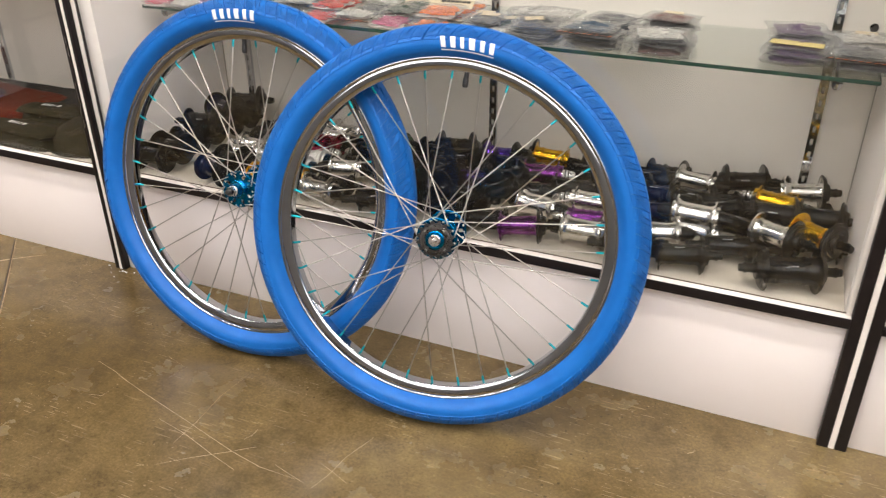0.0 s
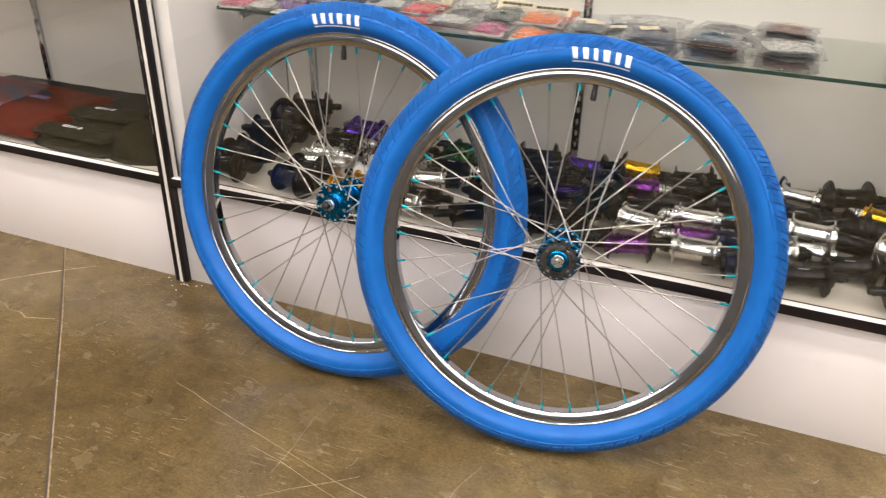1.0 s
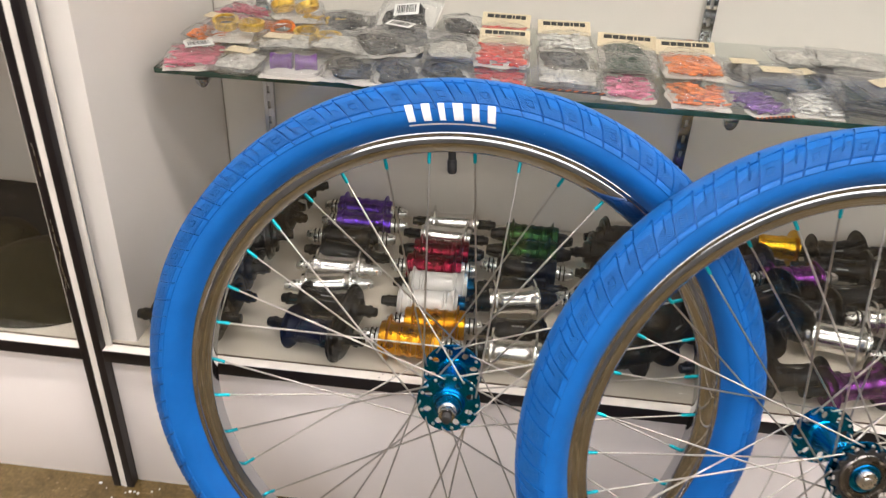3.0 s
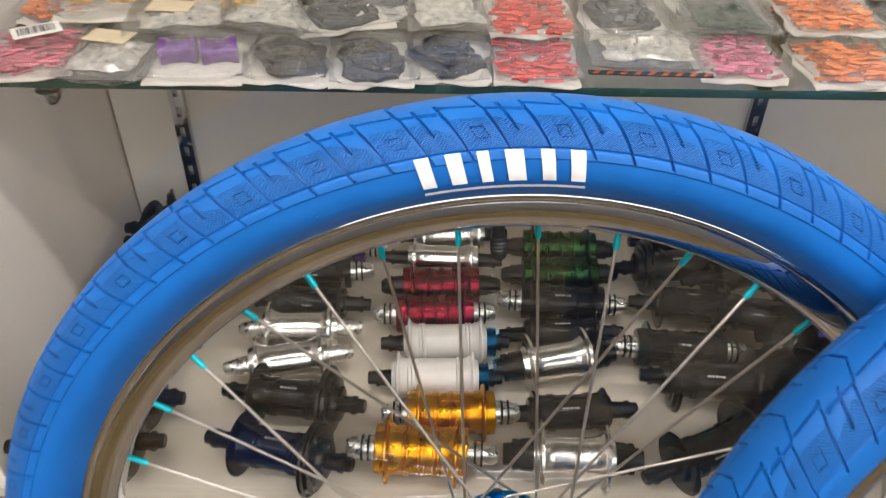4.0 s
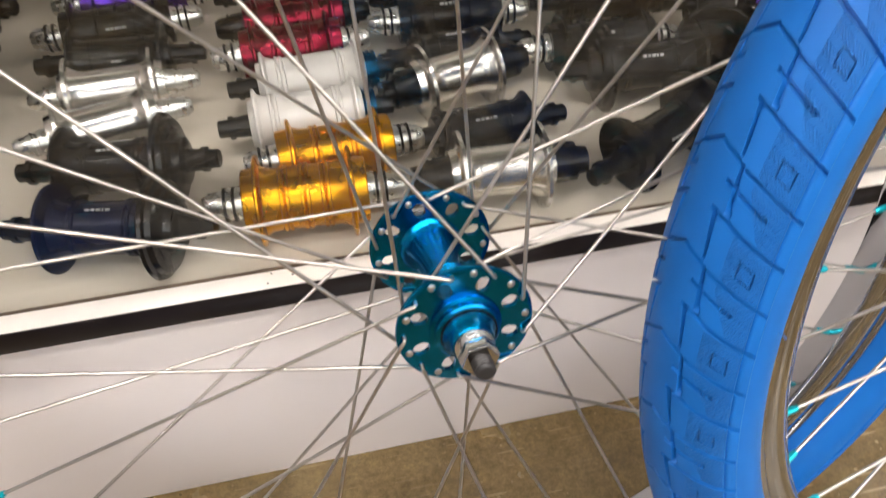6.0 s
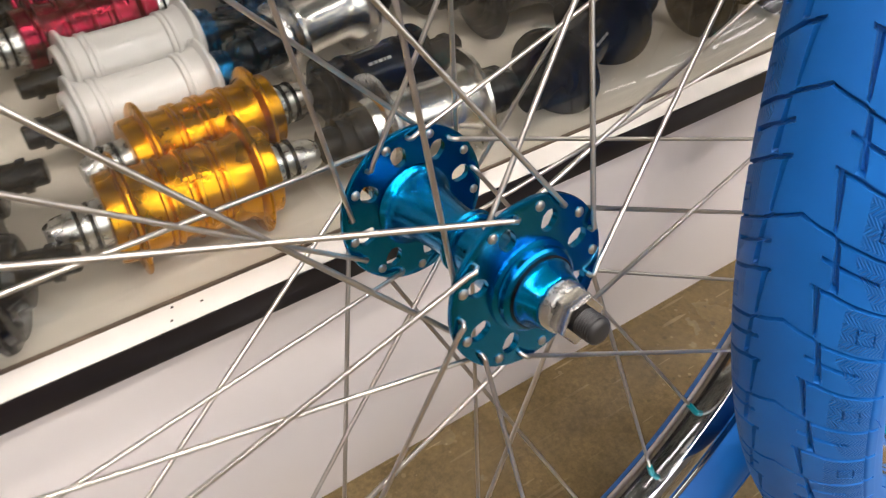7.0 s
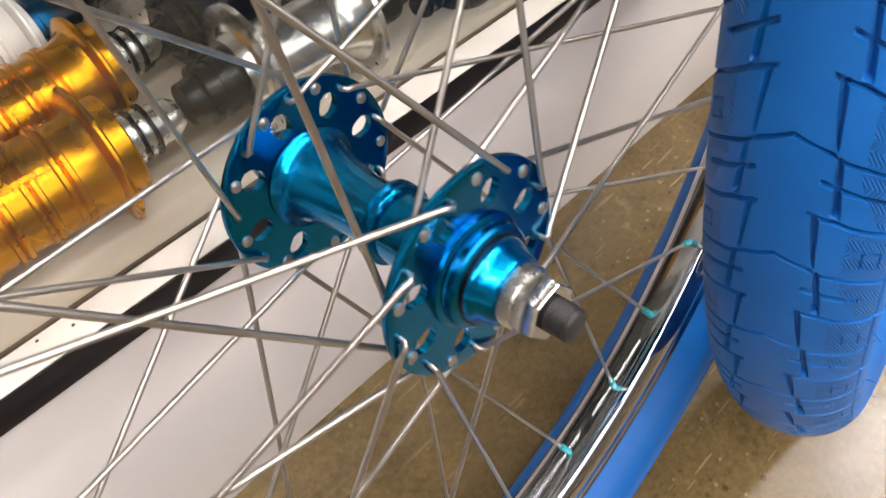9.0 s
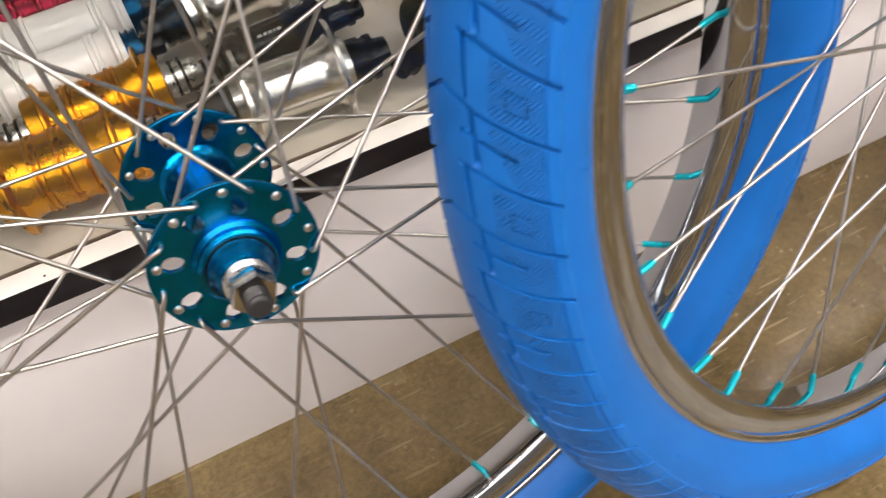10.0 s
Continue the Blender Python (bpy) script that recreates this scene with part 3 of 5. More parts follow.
def tread_lines():
    """Grooves of one tread pitch. Across: (place in the pitch, from, to in degrees off the crown, half width, depth). Along: (degrees, from, to in the pitch, half width in degrees, depth)."""
    across = [(0.0, 15.0, 81.0, 0.0235, 1.0), (0.505, 0.0, 79.0, 0.0235, 1.0), (0.725, 17.0, 52.0, 0.0215, 0.9), (0.20, 46.5, 59.0, 0.0075, 0.45), (0.355, 46.5, 59.0, 0.0075, 0.45)]
    along = [(18.5, -0.02, 0.44, 1.9, 1.0), (25.3, 0.49, 0.94, 1.9, 1.0), (46.5, 0.20, 0.355, 0.65, 0.45), (59.0, 0.20, 0.355, 0.65, 0.45)]
    return across, along


def filled(stops, gap, lo, hi):
    """The stops with further ones between them, so that none lie farther apart than gap."""
    stops = sorted({round(q, 5) for q in stops if lo <= q <= hi} | {lo, hi})
    out = []
    for p, q in zip(stops, stops[1:]):
        n = max(1, math.ceil((q - p) / gap))
        out += [p + (q - p) * k / n for k in range(n)]
    return out + [hi]


def tyre_mesh(way, start):
    """way: the sense in which the tread runs; start: degrees by which it is turned."""
    across, along = tread_lines()
    cols, rows = [], [68.8, 69.6, 70.4, 71.2, 72.5, 80.8, 81.6, 82.6, 84.0]
    for c, f, t, w, d in across:
        cols += [(c + k * w) % 1.0 for k in (-1.2, -0.5, 0.5, 1.2)]
        rows += [q for q in (f - 1.0, f, t, t + 1.6) if q > 0.2]
    for c, f, t, w, d in along:
        rows += [c + k * w for k in (-1.2, -0.5, 0.5, 1.2)]
        cols += [q % 1.0 for q in (f, t)]
    p = np.array(filled(cols, 0.05, 0.0, 1.0)[:-1])
    half = filled(rows, 3.0, 0.0, 84.0)
    side = list(np.linspace(88.0, 150.0, 16))
    v = np.array([-q for q in side[::-1]] + [-q for q in half[:0:-1]] + half + side)
    u = np.concatenate([p + k for k in range(PITCHES)])
    U, V = np.meshgrid(u, v, indexing="ij")
    A = np.abs(V)
    P = U % 1.0
    depth = np.zeros_like(U)
    eps = 1e-4
    for c, f, t, w, d in across:
        off = np.abs((P - c + 0.5) % 1.0 - 0.5)
        depth = np.where((off <= 0.51 * w + eps) & (A >= f - eps) & (A <= t + eps), np.maximum(depth, d), depth)
    for c, f, t, w, d in along:
        inside = ((P >= f - eps) & (P <= t + eps)) | ((P - 1 >= f - eps) & (P - 1 <= t + eps))
        depth = np.where((np.abs(A - c) <= 0.51 * w + eps) & inside, np.maximum(depth, d), depth)
    # the two lengthwise grooves run a little askew
    first = np.interp((P + 0.02) % 1.0, [0.0, 0.46, 1.0], [-2.7, 2.7, -2.7]) * np.interp(A, [9, 18.5, 25.3], [0, 1, 0])
    second = np.interp((P - 0.49) % 1.0, [0.0, 0.45, 1.0], [-2.7, 2.7, -2.7]) * np.interp(A, [18.5, 25.3, 36], [0, 1, 0])
    phi = np.radians(V + np.sign(V) * (first + second))
    sink = 0.0027 * depth
    # line under the ribbed shoulder, step to the plain sidewall, moulding line by the rim
    sink += 0.0010 * np.exp(-((A - 70.4) / 0.8) ** 2)
    sink += 0.0009 * np.clip((A - 80.8) / 2.0, 0, 1)
    sink += 0.0006 * np.exp(-((A - 131.0) / 1.3) ** 2)
    theta = way * (U + SLANT * np.minimum(A, 100.0)) * (2 * np.pi / PITCHES) + radians(start)
    r = CORE + (TUBE_R - sink) * np.cos(phi)
    squeeze = 1 - PINCH * np.clip((A - 100.0) / 50.0, 0, 1) ** 1.9
    h = -(TUBE_W - sink) * np.sin(phi) * squeeze
    co = np.stack([r * np.sin(theta), h, r * np.cos(theta)], -1).reshape(-1, 3)
    nu, nv = len(u), len(v)
    i = np.arange(nu)[:, None] * nv + np.arange(nv - 1)[None, :]
    j = ((np.arange(nu) + 1) % nu)[:, None] * nv + np.arange(nv - 1)[None, :]
    faces = np.stack([i, i + 1, j + 1, j] if way > 0 else [i, j, j + 1, i + 1], -1).reshape(-1, 4)
    me = bpy.data.meshes.new("tyre")
    me.vertices.add(len(co))
    me.vertices.foreach_set("co", co.ravel())
    me.loops.add(faces.size)
    me.loops.foreach_set("vertex_index", faces.ravel().astype(np.int32))
    me.polygons.add(len(faces))
    me.polygons.foreach_set("loop_start", np.arange(0, faces.size, 4, dtype=np.int32))
    me.update(calc_edges=True)
    uv = me.uv_layers.new(name="UVMap")
    uu = np.broadcast_to(U, (nu, nv)).reshape(-1)[faces]
    uu = np.where(uu < uu.max(1, keepdims=True) - 2, uu + PITCHES, uu)
    vv = V.reshape(-1)[faces] / 100.0
    uv.data.foreach_set("uv", np.stack([uu, vv], -1).ravel().astype(np.float32))
    me.shade_smooth()
    me.set_sharp_from_angle(angle=radians(32))
    me.materials.append(M["tyre"])
    return me


def on_sidewall(theta, v, lift):
    """A point on the tyre's near sidewall."""
    phi = v * SHOULDER
    squeeze = 1 - PINCH * max(0.0, min(1.0, (v - 1.613) / 0.806)) ** 1.9
    return Vector(((CORE + (TUBE_R + lift) * math.cos(phi)) * math.sin(theta), -(TUBE_W + lift) * math.sin(phi) * squeeze, (CORE + (TUBE_R + lift) * math.cos(phi)) * math.cos(theta)))


def sidewall_patch(bm, t0, t1, v0, v1, slant=0.0, lift=0.0003):
    """A thin print on the sidewall between two angles (degrees) and two heights."""
    nt, nv = max(2, int((t1 - t0) / 0.5)), max(2, int(abs(v1 - v0) / 0.04))
    def at(i, j):
        b = v0 + (v1 - v0) * j / nv
        return on_sidewall(radians(t0 + (t1 - t0) * i / nt + slant * (b - v0)), b, lift)
    grid = [[bm.verts.new(at(i, j)) for j in range(nv + 1)] for i in range(nt + 1)]
    for i in range(nt):
        for j in range(nv):
            bm.faces.new((grid[i][j], grid[i][j + 1], grid[i + 1][j + 1], grid[i + 1][j]))


def brand_print(centre):
    """Six white slanted blocks over a thin bar: a wordmark reduced to plain shapes."""
    bm = bmesh.new()
    a = centre - 8.7
    for w in (2.5, 2.7, 2.1, 3.1, 2.4, 2.6):
        sidewall_patch(bm, a + 0.16 * w, a + 0.78 * w - 0.2, 1.15, 1.69, slant=0.8)
        a += w + 0.30
    sidewall_patch(bm, centre - 7.9, centre + 8.0, 1.78, 1.84)
    bmesh.ops.remove_doubles(bm, verts=bm.verts, dist=1e-6)
    return bm


def rim_mesh():
    half = [(0.0, RIM_HOLE), (0.0084, RIM_HOLE), (0.0096, RIM_HOLE + 0.0002), (0.0105, RIM_HOLE + 0.0008), (0.0112, RIM_HOLE + 0.0018), (0.0122, 0.2676), (0.0131, 0.2697), (0.0138, 0.2722), (0.0142, 0.2748), (0.0143, 0.2768), (0.0141, 0.2788),
            (0.0137, 0.2804), (0.0139, 0.2811), (0.0146, 0.2818), (0.0151, 0.2827), (0.0153, 0.2838), (0.0151, 0.2850), (0.0146, 0.2859), (0.0138, 0.2864), (0.0130, 0.2850), (0.0128, 0.2800), (0.0, 0.2760)]
    prof = [(h, r) for h, r in half] + [(-h, r) for h, r in half[::-1][1:-1]]
    return revolve(bmesh.new(), prof, 240, "Y", closed=True)


HUB_HALF, DRILL, SPOKE_RING = 0.0340, 9.8, 0.0302


def flange(bm, h0, thick, radius, bore):
    """A drilled hub flange: spoke holes and pear-shaped windows go right through."""
    def loop(points):
        vs = [bm.verts.new((x, h0, z)) for x, z in points]
        return [bm.edges.new((vs[i], vs[(i + 1) % len(vs)])) for i in range(len(vs))]
    def circle(cx, cz, r, n, start=0.0):
        return [(cx + r * math.sin(start + 2 * math.pi * k / n), cz + r * math.cos(start + 2 * math.pi * k / n)) for k in range(n)]
    outer = loop(circle(0, 0, radius, 72))
    edges = outer + loop(circle(0, 0, bore, 32))
    for k in range(18):
        a = radians(20 * k)
        edges += loop(circle(SPOKE_RING * math.sin(a), SPOKE_RING * math.cos(a), 0.00125, 8))
    for k in range(8):
        a = radians(45 * k + 13)
        shape = []
        for i in range(12):
            b = 2 * math.pi * i / 12
            rr = 0.0037 * (1 + 0.42 * max(0.0, math.cos(b)))
            x, z = 0.92 * rr * math.sin(b), rr * math.cos(b)
            shape.append(((0.0232 + z) * math.sin(a) + x * math.cos(a), (0.0232 + z) * math.cos(a) - x * math.sin(a)))
        edges += loop(shape)
    got = bmesh.ops.triangle_fill(bm, use_beauty=True, use_dissolve=False, edges=edges)
    faces = [f for f in got["geom"] if isinstance(f, bmesh.types.BMFace)]
    ext = bmesh.ops.extrude_face_region(bm, geom=faces, use_keep_orig=True)
    vs = [g for g in ext["geom"] if isinstance(g, bmesh.types.BMVert)]
    bmesh.ops.translate(bm, vec=(0, thick, 0), verts=vs)
    # rounded rim of the flange
    rims = [e for e in bm.edges if all(abs(math.hypot(v.co.x, v.co.z) - radius) < 1e-5 and h0 - 1e-6 <= v.co.y <= h0 + thick + 1e-6 for v in e.verts) and abs(e.verts[0].co.y - e.verts[1].co.y) < 1e-6]
    bmesh.ops.bevel(bm, geom=rims, offset=0.0007, segments=2, affect="EDGES", profile=0.5)
    return bm


def hex_nut(h0, h1, across):
    bm = bmesh.new()
    r = across / math.sqrt(3)
    rings = []
    for h, k in ((h0, 0.94), (h0 + 0.0008, 1.0), (h1 - 0.0010, 1.0), (h1, 0.90)):
        rings.append([bm.verts.new((r * k * math.sin(radians(60 * i + 12)), h, r * k * math.cos(radians(60 * i + 12)))) for i in range(6)])
    for p, q in zip(rings, rings[1:]):
        for i in range(6):
            bm.faces.new((p[i], p[(i + 1) % 6], q[(i + 1) % 6], q[i]))
    bm.faces.new(rings[0][::-1])
    bm.faces.new(rings[-1])
    return bm




def wheel_hub(thing, up, rear, label):
    """The laced hub: a turned shell with two drilled flanges, cups, nuts and axle. The viewer's side is at negative y."""
    turn = up @ Matrix.Rotation(radians(DRILL), 4, "Y")
    s = HUB_HALF
    shell = revolve(bmesh.new(), [(-s + 0.0003, 0.0100), (-s + 0.0003, 0.0168), (-s + 0.0015, 0.0148), (-s + 0.005, 0.0130), (-s + 0.010, 0.0119), (-0.0100, 0.0113), (-0.0072, 0.0113), (-0.0068, 0.0124), (-0.0060, 0.0131), (-0.0050, 0.0131),
                                  (-0.0042, 0.0122), (-0.0036, 0.0122), (-0.0028, 0.0132), (-0.0016, 0.0132), (-0.0008, 0.0122), (-0.0002, 0.0104), (0.004, 0.0103), (0.010, 0.0105), (0.016, 0.0111), (s - 0.012, 0.0122), (s - 0.006, 0.0136),
                                  (s - 0.002, 0.0150), (s - 0.0003, 0.0172), (s - 0.0003, 0.0100)], 64)
    hub = part("hub", shell, "teal", thing, label, turn)
    part("flange", flange(bmesh.new(), -s - 0.0024, 0.0026, 0.0338, 0.0178), "teal", hub)
    part("flange", flange(bmesh.new(), s - 0.0002, 0.0026, 0.0338, 0.0178), "teal", hub, m=Matrix.Rotation(radians(10), 4, "Y"))
    for side in (-1, 1):
        face = s + 0.0032
        plain_end = not (rear and side < 0)
        def turned(pairs, segs=48):
            return revolve(bmesh.new(), [(side * (face + h), r) for h, r in pairs], segs)
        if plain_end:
            part("bearing_cup", turned([(-0.003, 0.0), (-0.003, 0.0181), (0.0004, 0.0176), (0.0012, 0.0158), (0.0020, 0.0155), (0.0024, 0.0162), (0.0042, 0.0160), (0.0048, 0.0152), (0.0052, 0.0146), (0.0054, 0.0)], 56), "teal", hub)
            part("seal", turned([(0.0050, 0.0), (0.0050, 0.0139), (0.0062, 0.0139), (0.0064, 0.0)]), "black_plastic", hub, "thin black seal")
            part("cone", turned([(0.0060, 0.0), (0.0060, 0.0134), (0.0066, 0.0133), (0.0078, 0.0127), (0.0096, 0.0115), (0.0130, 0.0106), (0.0138, 0.0100), (0.0138, 0.0)]), "teal", hub)
        lift = 0.0022 if plain_end else 0.0
        washer = [(0.0116 + lift, 0.0), (0.0116 + lift, 0.0090)]
        for k in range(4):
            washer += [(0.0124 + lift + 0.0009 * k, 0.0094), (0.0128 + lift + 0.0009 * k, 0.0086)]
        washer += [(0.0160 + lift, 0.0084), (0.0160 + lift, 0.0)]
        part("washer", turned(washer, 36), "steel", hub, "ridged zinc washers")
        if plain_end:
            part("axle_nut", hex_nut(*sorted((side * (face + 0.0180), side * (face + 0.0258))), 0.0160), "nut", hub, "bright hexagon nut")
        axle = [(0.0150, 0.0)]
        for k in range(15):
            axle += [(0.0150 + 0.0010 * k, 0.0051), (0.0155 + 0.0010 * k, 0.0047)]
        axle += [(0.0302, 0.0050), (0.0308, 0.0048), (0.0316, 0.0038), (0.0318, 0.0030), (0.0318, 0.0)]
        if not plain_end:
            axle = [(h - 0.015, r) for h, r in axle]
        else:
            axle = [(h + lift, r) for h, r in axle]
        part("axle_end", turned(axle, 28), "black_steel" if plain_end else "steel", hub, "black threaded axle end" if plain_end else "bright threaded axle end")
    # heads of the spokes that leave on the other face
    head = link("spoke_head", revolve(bmesh.new(), [(0.0, 0.0), (0.0, 0.0020), (-0.0005, 0.0019), (-0.0010, 0.0010), (-0.0011, 0.0)], 12), "spoke")
    for k in range(9):
        for a, h, flip in ((40 * k + 40, -s - 0.0024, 0), (40 * k + 10, s - 0.0002, 0), (40 * k + 20, -s + 0.0003, 180), (40 * k + 30, s + 0.0024, 180)):
            m = Matrix.Rotation(radians(a), 4, "Y") @ Matrix.Translation((0, h, 0.0300)) @ Matrix.Rotation(radians(flip), 4, "X")
            part("spoke_head", head, "spoke", hub, m=m)
    if rear:
        bm = bmesh.new()
        teeth = 16
        front, back = [], []
        for i in range(teeth * 6):
            r = (0.0272, 0.0272, 0.0285, 0.0318, 0.0318, 0.0285)[i % 6]
            a = 2 * math.pi * i / (teeth * 6)
            front.append(bm.verts.new((r * math.sin(a), -0.0452, r * math.cos(a))))
            back.append(bm.verts.new((r * math.sin(a), -0.0424, r * math.cos(a))))
        bm.faces.new(front)
        bm.faces.new(back[::-1])
        for i in range(len(front)):
            j = (i + 1) % len(front)
            bm.faces.new((front[i], back[i], back[j], front[j]))
        cog = part("freewheel", bm, "black_steel", hub, "black toothed freewheel")
        part("freewheel_body", revolve(bmesh.new(), [(-0.0372, 0.0), (-0.0372, 0.0250), (-0.0462, 0.0250), (-0.0474, 0.0240), (-0.0476, 0.0212), (-0.0464, 0.0205), (-0.0464, 0.0190), (-0.0478, 0.0184), (-0.0478, 0.0166), (-0.0440, 0.0160), (-0.0440, 0.0)], 56), "freewheel_face", cog, "dark grey stepped freewheel face")
        for k in range(4):
            part("notch", boxes((-0.0022, 0.0022, -0.0483, -0.0476, 0.0205, 0.0226)), "steel", cog, "bright worn notch", Matrix.Rotation(radians(90 * k + 20), 4, "Y"))
        part("end_washer", revolve(bmesh.new(), [(-0.0440, 0.0088), (-0.0492, 0.0086), (-0.0496, 0.0078), (-0.0496, 0.0052), (-0.0440, 0.0052)], 36), "steel", cog, "bright steel end washer")
        part("lock_ring", revolve(bmesh.new(), [(-0.0440, 0.0156), (-0.0474, 0.0154), (-0.0480, 0.0146), (-0.0484, 0.0110), (-0.0474, 0.0088), (-0.0440, 0.0086)], 40), "teal", cog, "teal inner ring")
    return hub


def spoke_mesh(side, outer):
    """One spoke from its flange hole at the top to the rim; side -1 is the viewer's flange. Outer spokes leave on the flange's outer face."""
    s = HUB_HALF + 0.0014
    start = Vector((0, side * s, 0.0300))
    lean = -60 if outer else 60
    d = 0.0031 * (1 if outer else -1) * side
    end_angle = radians(lean + 2.3 - 0.3)
    r = RIM_HOLE - 0.004
    end = Vector((r * math.sin(end_angle), side * 0.0012, r * math.cos(end_angle)))
    face = Vector((0, start.y + d, 0.0300))
    way = (end - face).normalized()
    pts = [start - Vector((0, d * 0.4, 0)), face - Vector((0, d * 0.2, 0)), face + way * 0.0012 + Vector((0, d * 0.18, 0)), face + way * 0.004, end]
    return link("spoke", tube(bmesh.new(), pts, 0.00100, 8), "spoke", 60), end, way


def nipple_mesh(end, way):
    bm = bmesh.new()
    a = end - way * 0.0085
    tube(bm, [a, a + way * 0.0015, a + way * 0.0016, end + way * 0.006], 0.0019, 8)
    for v in bm.verts:
        if (v.co - a).dot(way) < 0.0005:
            v.co = a + (v.co - a) * 0.75
    return link("nipple", bm, "nipple", 40)


SPOKES = {}
for side in (-1, 1):
    for outer in (True, False):
        me, end, way = spoke_mesh(side, outer)
        SPOKES[side, outer] = (me, nipple_mesh(end, way))
TYRES, RIM = {False: tyre_mesh(1, 1.2), True: tyre_mesh(-1, -1.95)}, None


def bicycle_wheel(m, phase, rear, label, hub_label):
    """phase: degrees from the top, clockwise, to the valve."""
    global RIM
    thing = empty("bicycle_wheel", m, label, "bicycle wheel", "wheel pair")
    up = Matrix.Translation((0, 0, CORE + TUBE_R))
    spin = up @ Matrix.Rotation(radians(phase), 4, "Y")
    tyre = part("tyre", TYRES[rear], "tyre", thing, "bright blue rubber tyre with grooved tread", spin)
    for k in range(14):
        a, b = radians(25.7 * k + 9 * math.sin(k * 5)), (1.20, 1.62)[k % 2]
        at = on_sidewall(a, b, -0.0012)
        out = (on_sidewall(a, b, 0.01) - on_sidewall(a, b, 0.0)).normalized()
        part("moulding_hair", tube(bmesh.new(), [at, at + out * 0.0028, at + out * 0.0044 + Vector((0.0012 * math.cos(k), 0, 0.0012 * math.sin(k)))], 0.00028, 5), "tyre", tyre)
    part("brand_print", brand_print(0.3), "print", tyre, "white block print", smooth=60)
    RIM = RIM or link("rim", rim_mesh(), "chrome", 25)
    part("rim", RIM, "chrome", thing, "polished chrome rim", spin)
    valve = part("valve", revolve(bmesh.new(), [(0.0, 0.0), (0.0, 0.0042), (-0.012, 0.0038), (-0.012, 0.0)], 16), "valve", thing, "black rubber valve",
                 spin @ Matrix.Translation((0, 0, RIM_HOLE + 0.002)) @ Matrix.Rotation(radians(90), 4, "X"))
    cap = [(-0.0115, 0.0), (-0.0115, 0.0046)]
    for k in range(4):
        cap += [(-0.013 - 0.0022 * k, 0.0050), (-0.0142 - 0.0022 * k, 0.0046)]
    cap += [(-0.0235, 0.0048), (-0.0255, 0.0036), (-0.0255, 0.0)]
    part("valve_cap", revolve(bmesh.new(), cap, 16), "valve", valve, "ribbed black valve cap")
    hub_turn = Matrix.Rotation(radians(phase + 3.2 - 0.0), 4, "Y")
    wheel_hub(thing, up @ hub_turn, rear, hub_label)
    for (side, outer), (me, nip) in SPOKES.items():
        for k in range(9):
            a = phase + 3.2 + DRILL + 40 * k + {(-1, True): 20, (-1, False): 40, (1, True): 10, (1, False): 30}[side, outer]
            sp = part("spoke", me, "spoke", thing, m=up @ Matrix.Rotation(radians(a), 4, "Y"))
            part("nipple", nip, "nipple", sp)
    return thing


def wheel_pose(cx, cy, cz, yaw, lean):
    """Where the wheel's foot stands, from its centre, its turn and its lean against the showcase."""
    n = Vector((math.sin(radians(yaw)) * math.cos(radians(lean)), -math.cos(radians(yaw)) * math.cos(radians(lean)), math.sin(radians(lean))))
    r = Vector((math.cos(radians(yaw)), math.sin(radians(yaw)), 0))
    u = n.cross(r)
    m = Matrix((r, -n, u)).transposed().to_4x4()
    m.translation = Vector((cx, cy, cz)) - u * (CORE + TUBE_R)
    return m


bicycle_wheel(wheel_pose(-0.3377, -0.0918, 0.3278, 1.56, 12.7), -3.2, False, "front bicycle wheel, blue tyre, teal hub, leaning on the showcase", "teal blue anodised high-flange front hub")
bicycle_wheel(wheel_pose(0.0676, -0.1278, 0.3272, 9.3, 14.9), 5.4, True, "rear bicycle wheel, blue tyre, black freewheel, leaning on the showcase", "teal blue anodised rear hub")


# ---- hubs on the deck ----
def drilled_disc(bm, h0, thick, radius, bore, ring, holes, hole_r):
    """A thin flange with a ring of round holes."""
    def loop(cx, cz, r, n):
        vs = [bm.verts.new((h0, cx + r * math.sin(2 * math.pi * k / n), cz + r * math.cos(2 * math.pi * k / n))) for k in range(n)]
        return [bm.edges.new((vs[i], vs[(i + 1) % n])) for i in range(n)]
    edges = loop(0, 0, radius, 40) + loop(0, 0, bore, 24)
    for k in range(holes):
        a = 2 * math.pi * k / holes
        edges += loop(ring * math.sin(a), ring * math.cos(a), hole_r, 6)
    got = bmesh.ops.triangle_fill(bm, use_beauty=True, use_dissolve=False, edges=edges)
    faces = [f for f in got["geom"] if isinstance(f, bmesh.types.BMFace)]
    ext = bmesh.ops.extrude_face_region(bm, geom=faces, use_keep_orig=True)
    bmesh.ops.translate(bm, vec=(thick, 0, 0), verts=[g for g in ext["geom"] if isinstance(g, bmesh.types.BMVert)])


